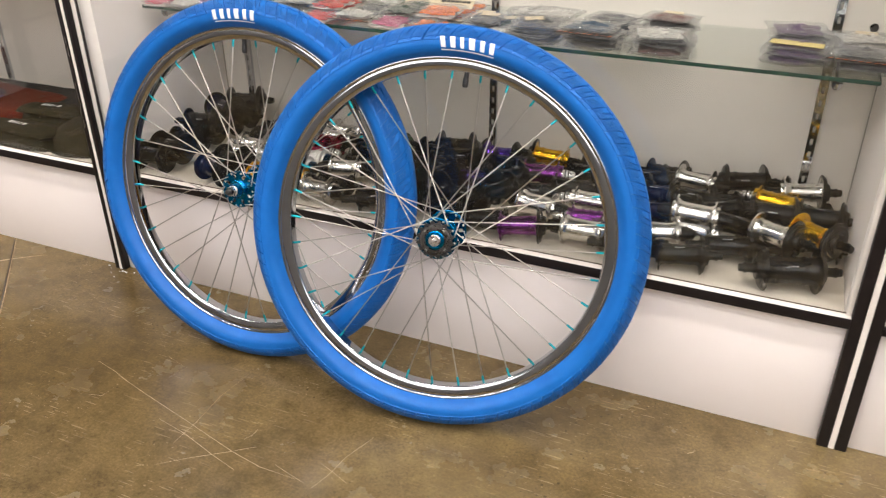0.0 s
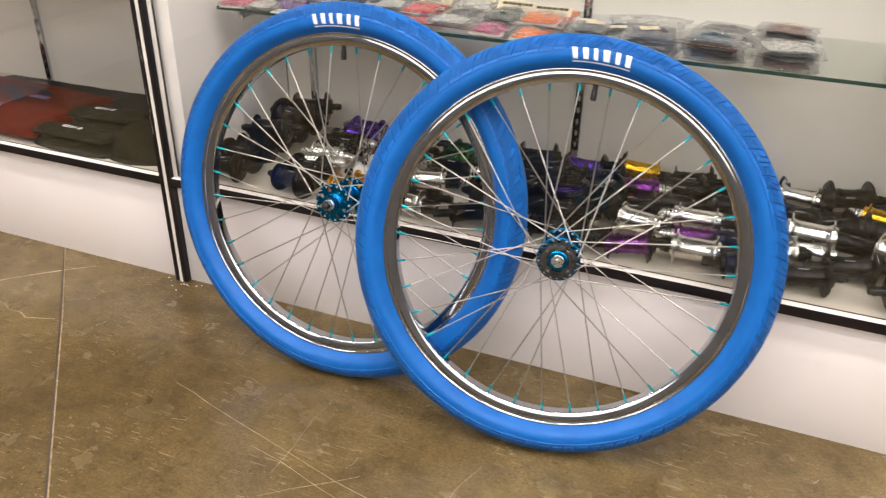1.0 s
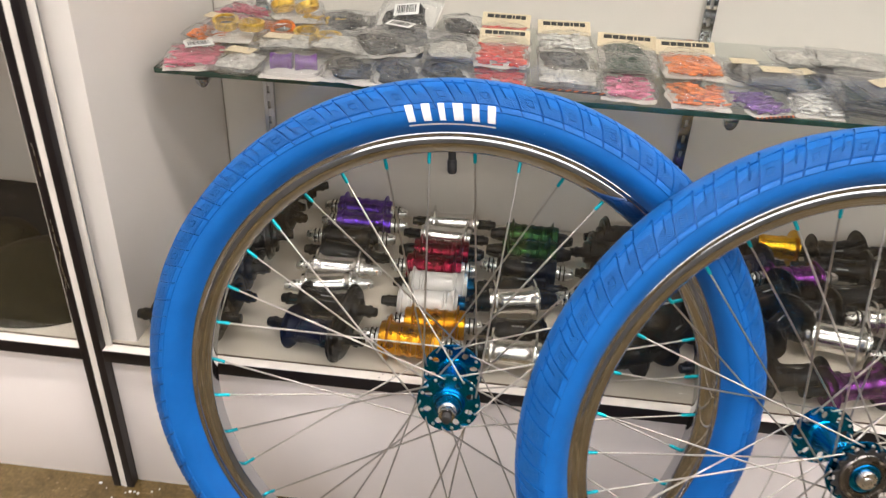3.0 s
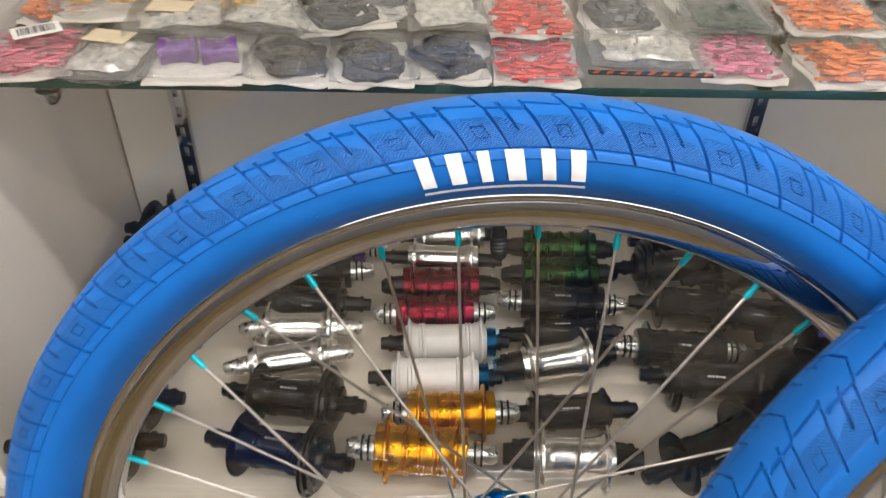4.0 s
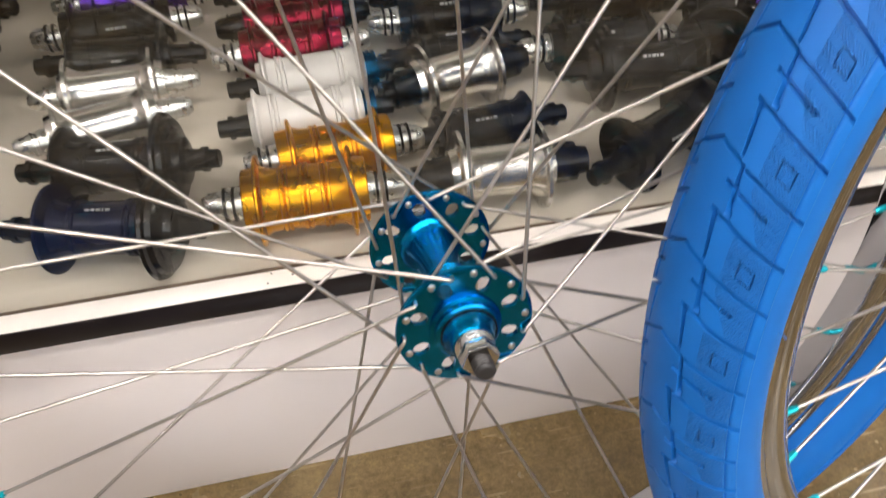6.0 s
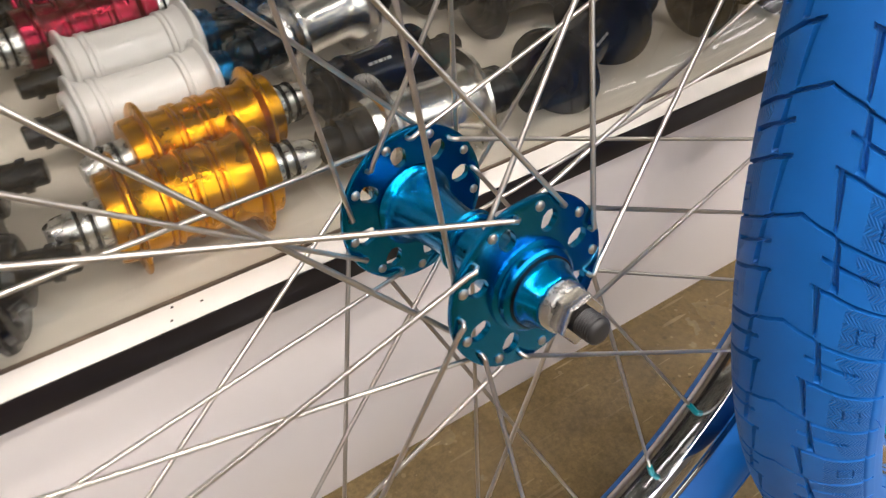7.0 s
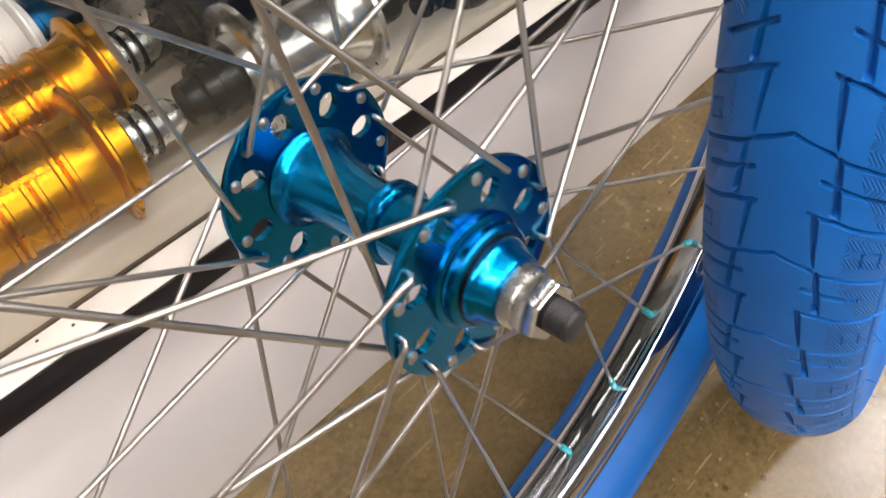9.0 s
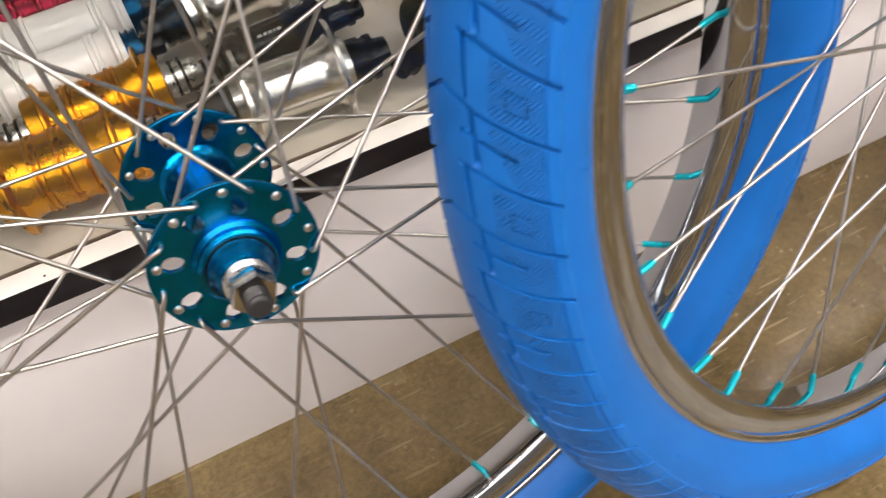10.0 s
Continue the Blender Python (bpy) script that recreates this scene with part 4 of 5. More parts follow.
def barrel_shell(half, flange_r, body_r, rings=(-0.42, 0.0, 0.42), cup=0.004):
    """Straight barrel, with turned rings where it has them, between two flanges."""
    bm = bmesh.new()
    f, b = flange_r, body_r
    end = b * (0.88 if cup < 0.005 else 1.02)
    pairs = [(-half - cup, 0.006), (-half - cup, end - 0.0008), (-half - cup + 0.0008, end), (-half - 0.0004, end + 0.0006)]
    pairs += [(-half, f - 0.001), (-half + 0.0008, f), (-half + 0.0020, f), (-half + 0.0028, f - 0.001), (-half + 0.004, b + 0.002), (-half + 0.008, b)]
    for c in rings:
        x = c * half
        pairs += [(x - 0.0032, b - 0.0006), (x - 0.0026, b + 0.0008), (x - 0.0010, b + 0.0008), (x, b - 0.0002), (x + 0.0010, b + 0.0008), (x + 0.0026, b + 0.0008), (x + 0.0032, b - 0.0006)]
    if not rings:
        pairs += [(-half * 0.5, b - 0.0008), (0.0, b - 0.0012), (half * 0.5, b - 0.0008)]
    pairs += [(half - 0.008, b), (half - 0.004, b + 0.002), (half - 0.0028, f - 0.001), (half - 0.0020, f), (half - 0.0008, f), (half, f - 0.001), (half + 0.0004, end + 0.0006), (half + cup - 0.0008, end), (half + cup, end - 0.0008), (half + cup, 0.006)]
    return revolve(bm, pairs, 40, "X")


def waisted_shell(half, flange_r, body_r):
    """Slim polished waist that flares to two drilled flanges."""
    bm = bmesh.new()
    b = body_r
    revolve(bm, [(-half - 0.006, 0.005), (-half - 0.006, b), (-half - 0.001, b + 0.0015), (-half, b + 0.0045), (-half + 0.003, b + 0.0045), (-half + 0.0065, b + 0.0022), (-half + 0.010, b + 0.0005), (-half + 0.014, b),
                 (half - 0.014, b), (half - 0.010, b + 0.0005), (half - 0.0065, b + 0.0022), (half - 0.003, b + 0.0045), (half, b + 0.0045), (half + 0.001, b + 0.0015), (half + 0.006, b), (half + 0.006, 0.005)], 40, "X")
    for x in (-half, half - 0.0026):
        drilled_disc(bm, x, 0.0026, flange_r, b + 0.003, flange_r - 0.0032, 18, 0.0012)
    return bm


def axle_ends(half, reach, kind):
    """Both ends of the axle with its sleeves, nuts and caps."""
    bm = bmesh.new()
    for side in (-1, 1):
        if kind.endswith("stepped"):
            h = half + 0.006
            pr = [(h - 0.001, 0.0), (h - 0.001, 0.0116), (h + 0.007, 0.0112), (h + 0.0074, 0.0100), (h + 0.010, 0.0100), (h + 0.0102, 0.0108), (h + 0.0124, 0.0108), (h + 0.0126, 0.0096), (reach - 0.004, 0.0086), (reach, 0.0060), (reach, 0.0)]
        elif kind == "cup_sleeve":
            pr = [(half - 0.001, 0.0), (half - 0.001, 0.0165), (half + 0.005, 0.0160), (half + 0.006, 0.0142), (half + 0.016, 0.0138), (half + 0.0165, 0.0126), (half + 0.019, 0.0126), (half + 0.0195, 0.0136), (half + 0.023, 0.0134), (half + 0.024, 0.0100), (reach, 0.0092), (reach, 0.0)]
        elif kind == "sleeve":
            pr = [(half - 0.001, 0.0), (half - 0.001, 0.0120), (half + 0.004, 0.0112), (half + 0.005, 0.0082), (reach - 0.012, 0.0074), (reach - 0.0115, 0.0086), (reach - 0.008, 0.0086), (reach - 0.0075, 0.0066), (reach - 0.001, 0.0064), (reach, 0.0054), (reach, 0.0)]
        else:
            pr = [(half - 0.001, 0.0), (half - 0.001, 0.0096), (half + 0.006, 0.0092), (half + 0.007, 0.0062)]
            x = half + 0.008
            while x < reach - 0.004:
                pr += [(x, 0.0050), (x + 0.0008, 0.0045)]
                x += 0.0016
            pr += [(reach - 0.002, 0.0048), (reach, 0.0030), (reach, 0.0)]
        if kind == "small_stepped":
            pr = [(h, r * 0.82) for h, r in pr]
        revolve(bm, [(side * h, r) for h, r in pr], 24, "X")
    return bm


def guard_mesh(half, radius, side):
    """Dished plastic guard over one flange."""
    return revolve(bmesh.new(), [(side * (half + h), r) for h, r in ((-0.0022, 0.010), (-0.0030, radius - 0.001), (-0.0020, radius), (0.0002, radius - 0.0006), (0.0012, radius * 0.90), (0.0044, radius * 0.86), (0.0050, radius * 0.70), (0.0062, radius * 0.66), (0.0068, radius * 0.52), (0.0115, radius * 0.48), (0.0125, radius * 0.40), (0.0125, 0.006))], 36, "X")


HUB_STYLES = {
    # shell half length, flange radius, body radius, reach of the axle, axle kind, axle look, guards (side, radius)
    "cassette": (0.0345, 0.0262, 0.0182, 0.068, "stepped", "steel", ()),
    "cassette_short": (0.0312, 0.0265, 0.0192, 0.063, "stepped", "steel", ()),
    "cassette_wide": (0.0312, 0.0300, 0.0212, 0.066, "stepped", "steel", ()),
    "cassette_dark": (0.0322, 0.0262, 0.0192, 0.064, "stepped", "black_anodised", ()),
    "tube": (0.0340, 0.0212, 0.0165, 0.064, "sleeve", "black_anodised", ()),
    "fat": (0.0370, 0.0250, 0.0192, 0.064, "sleeve", "black_anodised", ()),
    "barrel": (0.0350, 0.0272, 0.0172, 0.065, "sleeve", "black_anodised", ()),
    "polished": (0.0345, 0.0310, 0.0200, 0.066, "cup_sleeve", "black_anodised", ()),
    "polished_short": (0.0288, 0.0300, 0.0172, 0.060, "cup_sleeve", "black_anodised", ()),
    "slim": (0.0315, 0.0275, 0.0166, 0.062, "small_stepped", "steel", ()),
    "slim_dark": (0.0325, 0.0275, 0.0150, 0.066, "sleeve", "black_anodised", ()),
    "guarded": (0.0350, 0.0288, 0.0176, 0.069, "sleeve", "black_anodised", ((1, 0.0338),)),
    "wide_guard": (0.0420, 0.0300, 0.0225, 0.080, "sleeve", "black_anodised", ((1, 0.0370), (-1, 0.0362))),
    "twin_guard": (0.0355, 0.0292, 0.0182, 0.068, "sleeve", "black_anodised", ((1, 0.0345), (-1, 0.0332))),
}
HUB_MESH = {}


def recoloured(mesh, mat):
    """The same raised marks in another finish."""
    mesh = mesh.copy()
    mesh.materials.clear()
    mesh.materials.append(M[mat])
    return mesh


def loose_hub(style, colour, x, y, yaw=0.0, layer=0.0, flip=False):
    """A boxed-out hub lying on the deck."""
    half, fr, br, reach, kind, axle_mat, guards = HUB_STYLES[style]
    radii = {1: fr, -1: fr}
    for side, r in guards:
        radii[side] = r
    tilt = math.atan2(radii[1] - radii[-1], 2 * half)
    z = DECK + layer + (radii[1] + radii[-1]) / 2 / math.cos(tilt) + 0.0004
    text = {"cassette": "stepped silver axle ends", "cassette_short": "a short ringed barrel and silver axle ends", "cassette_wide": "wide flanges and stepped silver axle ends", "cassette_dark": "stepped black axle ends", "tube": "a slender barrel and black ends", "fat": "a thick barrel and black ends", "barrel": "black sleeve ends", "slim": "drilled flanges and silver ends", "slim_dark": "drilled flanges and black ends", "polished": "a thick waist, drilled flanges and black ends", "polished_short": "a short waist, drilled flanges and black ends",
            "guarded": "a black plastic guard", "twin_guard": "two black plastic guards", "wide_guard": "a thick barrel and two wide black guards"}[style]
    thing = empty("bicycle_hub", pose(x, y, z, 0, math.degrees(-tilt), yaw + (180 if flip else 0)), colour + " bicycle hub with " + text, "bicycle hub", "hubs on the deck")
    if (style, "shell", colour) not in HUB_MESH:
        if style.startswith(("slim", "polished")):
            shell = waisted_shell(half, fr, br)
        else:
            shell = barrel_shell(half, fr, br, {"fat": (-0.62, 0.62), "barrel": (0.55, -0.55)}.get(style, (-0.42, 0.0, 0.42) if style.startswith("cassette") else (-0.5, 0.5)), 0.0085 if style.startswith("cassette") else 0.004)
        HUB_MESH[style, "shell", colour] = link("shell", shell, "an_" + colour, 30)
    if (style, "axle") not in HUB_MESH:
        HUB_MESH[style, "axle"] = link("axle", axle_ends(half, reach, kind), axle_mat, 30)
        for side, r in guards:
            HUB_MESH[style, "guard", side] = link("guard", guard_mesh(half, r, side), "black_plastic", 30)
        if style.startswith("cassette"):
            bm = bmesh.new()
            for side in (-1, 1):
                for x0 in (half + 0.0138, half + 0.0196):
                    revolve(bm, [(side * h, r) for h, r in ((x0, 0.006), (x0, 0.0113), (x0 + 0.0018, 0.0111), (x0 + 0.0018, 0.006))], 24, "X")
            HUB_MESH[style, "seals"] = link("seal", bm, "black_plastic", 30)
    part("shell", HUB_MESH[style, "shell", colour], "", thing, colour + " shell")
    part("axle", HUB_MESH[style, "axle"], "", thing)
    for side, r in guards:
        part("guard", HUB_MESH[style, "guard", side], "", thing, "black plastic guard")
    if not style.startswith(("slim", "polished")):
        if (style, "mark") not in HUB_MESH:
            bm = bmesh.new()
            u = -0.0085
            for bw in (0.0030, 0.0022, 0.0026, 0.0012, 0.0028):
                box(bm, u, u + bw, -0.0009, 0.0009, br - 0.0008, br + 0.0009 if style.startswith("cassette") else br - 0.00035)
                u += bw + 0.0010
            HUB_MESH[style, "mark"] = link("print_bar", bm, "faint_print", 30)
        bar = part("print_bar", HUB_MESH[style, "mark"], "", thing, "small printed bars" , Matrix.Rotation(radians(32 + 30 * math.sin(x * 41 + y * 17)), 4, "X"))
        bar.data = bar.data if colour in ("black", "navy") else HUB_MESH.setdefault((style, "mark", colour), recoloured(bar.data, "an_" + colour))
    if (style, "seals") in HUB_MESH:
        part("seal", HUB_MESH[style, "seals"], "", thing)
    return thing


def blue_sleeve(thing):
    """Blue threaded sleeve beside one flange of a white hub."""
    bm = revolve(bmesh.new(), [(0.0405, 0.006), (0.0405, 0.0150), (0.0420, 0.0152), (0.0424, 0.0138), (0.0440, 0.0138), (0.0444, 0.0150), (0.0460, 0.0150), (0.0464, 0.0136), (0.0480, 0.0136), (0.0484, 0.0146), (0.0504, 0.0144), (0.0508, 0.006)], 28, "X")
    part("sleeve", bm, "blue_sleeve", thing, "dark blue threaded sleeve")


# rows of hubs, from the end by the stile to the other: style, colour, x, y, turn
loose_hub("twin_guard", "black", -0.690, 0.040, 3)
loose_hub("twin_guard", "black", -0.686, 0.096, -4)
loose_hub("guarded", "black", -0.688, 0.155, 5)
loose_hub("twin_guard", "black", -0.692, 0.222, -3)
loose_hub("guarded", "black", -0.688, 0.285, 4)
loose_hub("twin_guard", "black", -0.684, 0.345, -2)
loose_hub("twin_guard", "black", -0.640, 0.318, 20, 0.045)
loose_hub("twin_guard", "navy", -0.650, 0.250, -14, 0.045)
loose_hub("guarded", "black", -0.660, 0.180, 12, 0.040)
loose_hub("guarded", "navy", -0.524, 0.038, -15)
loose_hub("guarded", "black", -0.520, 0.097, -11)
loose_hub("slim", "silver", -0.532, 0.148, 12)
loose_hub("slim", "silver", -0.527, 0.192, 2)
loose_hub("barrel", "black", -0.524, 0.232, -3)
loose_hub("cassette", "black", -0.528, 0.281, 4)
loose_hub("cassette", "purple", -0.516, 0.326, 1)
loose_hub("cassette", "purple", -0.522, 0.369, -3)
loose_hub("cassette_wide", "gold", -0.400, 0.041, -3)
loose_hub("cassette_short", "gold", -0.375, 0.086, 2)
blue_sleeve(loose_hub("fat", "white", -0.390, 0.130, 1))
blue_sleeve(loose_hub("fat", "white", -0.381, 0.177, 2))
loose_hub("cassette_short", "red", -0.392, 0.218, 2)
loose_hub("cassette_dark", "red", -0.386, 0.262, 2)
loose_hub("slim_dark", "silver", -0.384, 0.306, -2)
loose_hub("slim_dark", "silver", -0.376, 0.350, 3)
loose_hub("polished_short", "silver", -0.270, 0.037, -2)
loose_hub("tube", "black", -0.266, 0.094, 4)
loose_hub("polished_short", "silver", -0.274, 0.150, 12)
loose_hub("tube", "black", -0.262, 0.196, 3)
loose_hub("cassette", "black", -0.258, 0.238, -3)
loose_hub("cassette_dark", "green", -0.256, 0.284, 2)
loose_hub("cassette_dark", "green", -0.252, 0.330, -2)
loose_hub("guarded", "black", -0.148, 0.046, 24)
loose_hub("twin_guard", "black", -0.128, 0.124, -6)
loose_hub("cassette", "black", -0.148, 0.172, -3)
loose_hub("barrel", "black", -0.122, 0.236, -4)
loose_hub("twin_guard", "black", -0.126, 0.294, 5)
loose_hub("twin_guard", "black", -0.104, 0.345, 8)
capped = loose_hub("guarded", "black", -0.060, 0.108, 50)
ring = revolve(bmesh.new(), [(-0.0690, 0.0042), (-0.0696, 0.0044), (-0.0696, 0.0054), (-0.0690, 0.0056)], 20, "X", True)
part("cap_ring", ring, "faint_print", capped, "pale ring on the axle cap")
loose_hub("barrel", "black", -0.070, 0.200, -10, 0.021)
loose_hub("barrel", "black", -0.060, 0.150, 60, 0.025)
loose_hub("guarded", "black", 0.070, 0.120, 50, 0.019)
loose_hub("guarded", "black", -0.060, 0.272, 8, 0.012)
loose_hub("guarded", "black", 0.014, 0.120, -8)
loose_hub("twin_guard", "indigo", -0.003, 0.186, 4, 0.004)
loose_hub("guarded", "black", 0.066, 0.188, 30, 0.019)
loose_hub("twin_guard", "black", 0.020, 0.252, -12)
loose_hub("barrel", "black", 0.002, 0.060, 14)
loose_hub("twin_guard", "navy", 0.052, 0.272, 12, 0.010)
loose_hub("barrel", "black", 0.080, 0.050, 8)
loose_hub("twin_guard", "purple", 0.003, 0.333, -3)
loose_hub("guarded", "yellow", 0.112, 0.342, 4, 0.012, True)
loose_hub("cassette", "violet", 0.120, 0.252, 10, 0.018)
loose_hub("polished", "silver", 0.152, 0.134, -10)
loose_hub("guarded", "violet", 0.147, 0.040, 14)
loose_hub("polished", "silver", 0.258, 0.066, 0)
loose_hub("cassette", "violet", 0.256, 0.122, 9)
loose_hub("cassette", "silver", 0.246, 0.182, 0, 0.008)
loose_hub("guarded", "black", 0.130, 0.190, 8)
loose_hub("guarded", "black", 0.205, 0.300, -8, 0.006)
loose_hub("barrel", "black", 0.190, 0.238, 6, 0.004)
loose_hub("guarded", "black", 0.215, 0.362, 4)
loose_hub("twin_guard", "black", 0.300, 0.256, 12, 0.006)
loose_hub("guarded", "black", 0.318, 0.330, -6, 0.004)
loose_hub("barrel", "navy", 0.352, 0.180, 6, 0.010)
loose_hub("guarded", "navy", 0.350, 0.240, -10, 0.014)
loose_hub("guarded", "navy", 0.340, 0.050, 12)
loose_hub("guarded", "navy", 0.322, 0.118, 4, 0.004)
# the tumbled heap by the far stile
loose_hub("wide_guard", "black", 0.603, 0.050, 15)
loose_hub("guarded", "black", 0.430, 0.044, 10)
loose_hub("guarded", "black", 0.500, 0.106, 10)
loose_hub("polished", "silver", 0.378, 0.108, 17)
loose_hub("slim", "silver", 0.446, 0.146, -10)
loose_hub("polished", "silver", 0.436, 0.156, -3, 0.024)
loose_hub("guarded", "silver", 0.572, 0.108, -29, 0.036)
loose_hub("barrel", "black", 0.566, 0.150, 8)
loose_hub("guarded", "yellow", 0.634, 0.134, -38, 0.034)
loose_hub("barrel", "black", 0.648, 0.182, -12)
loose_hub("cassette", "yellow", 0.566, 0.285, -13, 0.020)
loose_hub("guarded", "silver", 0.606, 0.336, 10, 0.022)
loose_hub("guarded", "black", 0.640, 0.238, -8, 0.020)
loose_hub("slim_dark", "silver", 0.414, 0.322, -11, 0.022)
loose_hub("twin_guard", "black", 0.500, 0.350, 15, 0.018)
loose_hub("twin_guard", "black", 0.562, 0.224, 3, 0.018)
loose_hub("barrel", "black", 0.508, 0.172, -14, 0.014)
loose_hub("guarded", "black", 0.470, 0.222, 22, 0.010)
loose_hub("guarded", "black", 0.420, 0.262, -6, 0.008)
loose_hub("barrel", "black", 0.492, 0.286, 12, 0.004)
loose_hub("guarded", "black", 0.545, 0.372, -6)
loose_hub("barrel", "black", 0.430, 0.376, 5)
loose_hub("guarded", "black", 0.400, 0.206, 16)
loose_hub("barrel", "black", 0.625, 0.286, 20)
loose_hub("guarded", "black", 0.350, 0.366, -12, 0.004)


# ---- bags of small parts on the shelf ----
rng = random.Random(7)
PILE = SHELF + 0.0066


def pillow(w, d, h, seed, crumple=1.0):
    """A creased, puffed sheet bag: flat seams and a swollen middle."""
    bm = bmesh.new()
    nx, ny = 14, 16
    tops, bottoms = [], []
    for sign, store in ((1, tops), (-1, bottoms)):
        for i in range(nx + 1):
            line = []
            for j in range(ny + 1):
                a, b = i / nx, j / ny
                swell = (math.sin(math.pi * a) * math.sin(math.pi * b)) ** 0.6
                crease = noise.noise(Vector((a * 5 + seed * 3.1, b * 5, seed * 1.7))) * 0.45 + noise.noise(Vector((a * 11 + seed, b * 9, seed))) * 0.30
                z = h / 2 + sign * (h / 2 * swell * (1 + crumple * crease) if sign > 0 else h / 2 * min(1, 2 * swell)) + 0.0004 * sign
                edge = 0.006 * noise.noise(Vector((a * 3, b * 3, seed)))
                line.append(bm.verts.new(((a - 0.5) * w + edge, (b - 0.5) * d - edge, z)))
            store.append(line)
    for i in range(nx):
        for j in range(ny):
            bm.faces.new((tops[i][j], tops[i + 1][j], tops[i + 1][j + 1], tops[i][j + 1]))
            bm.faces.new((bottoms[i][j], bottoms[i][j + 1], bottoms[i + 1][j + 1], bottoms[i + 1][j]))
    return bm


def contents(kind, w, d, h, r):
    """Small metal goods seen through the film."""
    bm = bmesh.new()
    if kind == "rods":
        for k in range(130):
            a = r.gauss(0, 0.45)
            c = Vector((r.uniform(-0.38, 0.38) * w, r.uniform(-0.41, 0.36) * d, h * r.uniform(0.20, 0.62)))
            e = Vector((math.cos(a), math.sin(a), r.uniform(-0.12, 0.12))) * r.uniform(0.004, 0.0075)
            tube(bm, [c - e, c + e * 0.3, c + e * 0.4, c + e], r.uniform(0.0011, 0.0017), 5)
    elif kind == "rings":
        for cx, cy in ((-0.22, 0.05), (0.20, -0.08)):
            got = revolve(bmesh.new(), [(0.0, 0.0125), (0.0, 0.0155), (0.004, 0.0165), (0.009, 0.0165), (0.010, 0.0125)], 24, "Y", closed=True)
            got.transform(pose(cx * w, cy * d, h * 0.5, r.uniform(50, 110), 0, r.uniform(0, 60)))
            me = bpy.data.meshes.new("tmp")
            got.to_mesh(me)
            got.free()
            bm.from_mesh(me)
            bpy.data.meshes.remove(me)
    elif kind == "spools":
        for cx in (-0.2, 0.2):
            got = revolve(bmesh.new(), [(-0.013, 0.0), (-0.013, 0.0105), (-0.010, 0.0105), (-0.006, 0.0085), (0.006, 0.0085), (0.010, 0.0105), (0.013, 0.0105), (0.013, 0.0)], 22, "X")
            got.transform(pose(cx * w, 0, h * 0.5, 0, 0, r.uniform(-15, 15)))
            me = bpy.data.meshes.new("tmp")
            got.to_mesh(me)
            got.free()
            bm.from_mesh(me)
            bpy.data.meshes.remove(me)
    elif kind == "slab":
        bm.free()
        bm = pillow(w * 0.74, d * 0.66, h * 0.9, r.uniform(0, 20), 2.2)
        bmesh.ops.translate(bm, vec=(0, -d * 0.03, h * 0.06), verts=bm.verts)
    else:
        # a coiled strap or chain
        pts = []
        ph = r.uniform(0, 6)
        for k in range(110):
            a = k * 0.37 + ph
            q = 0.14 + 0.11 * math.sin(a * 0.31 + ph) + 0.03 * math.sin(k * 1.7)
            pts.append((w * q * 1.35 * math.cos(a) + 0.003 * math.sin(k * 0.9), d * (q * 1.3 * math.sin(a) - 0.03), h * (0.36 + 0.24 * math.sin(a * 0.73 + 1.3 * ph))))
        tube(bm, pts, 0.0046, 6)
    return bm


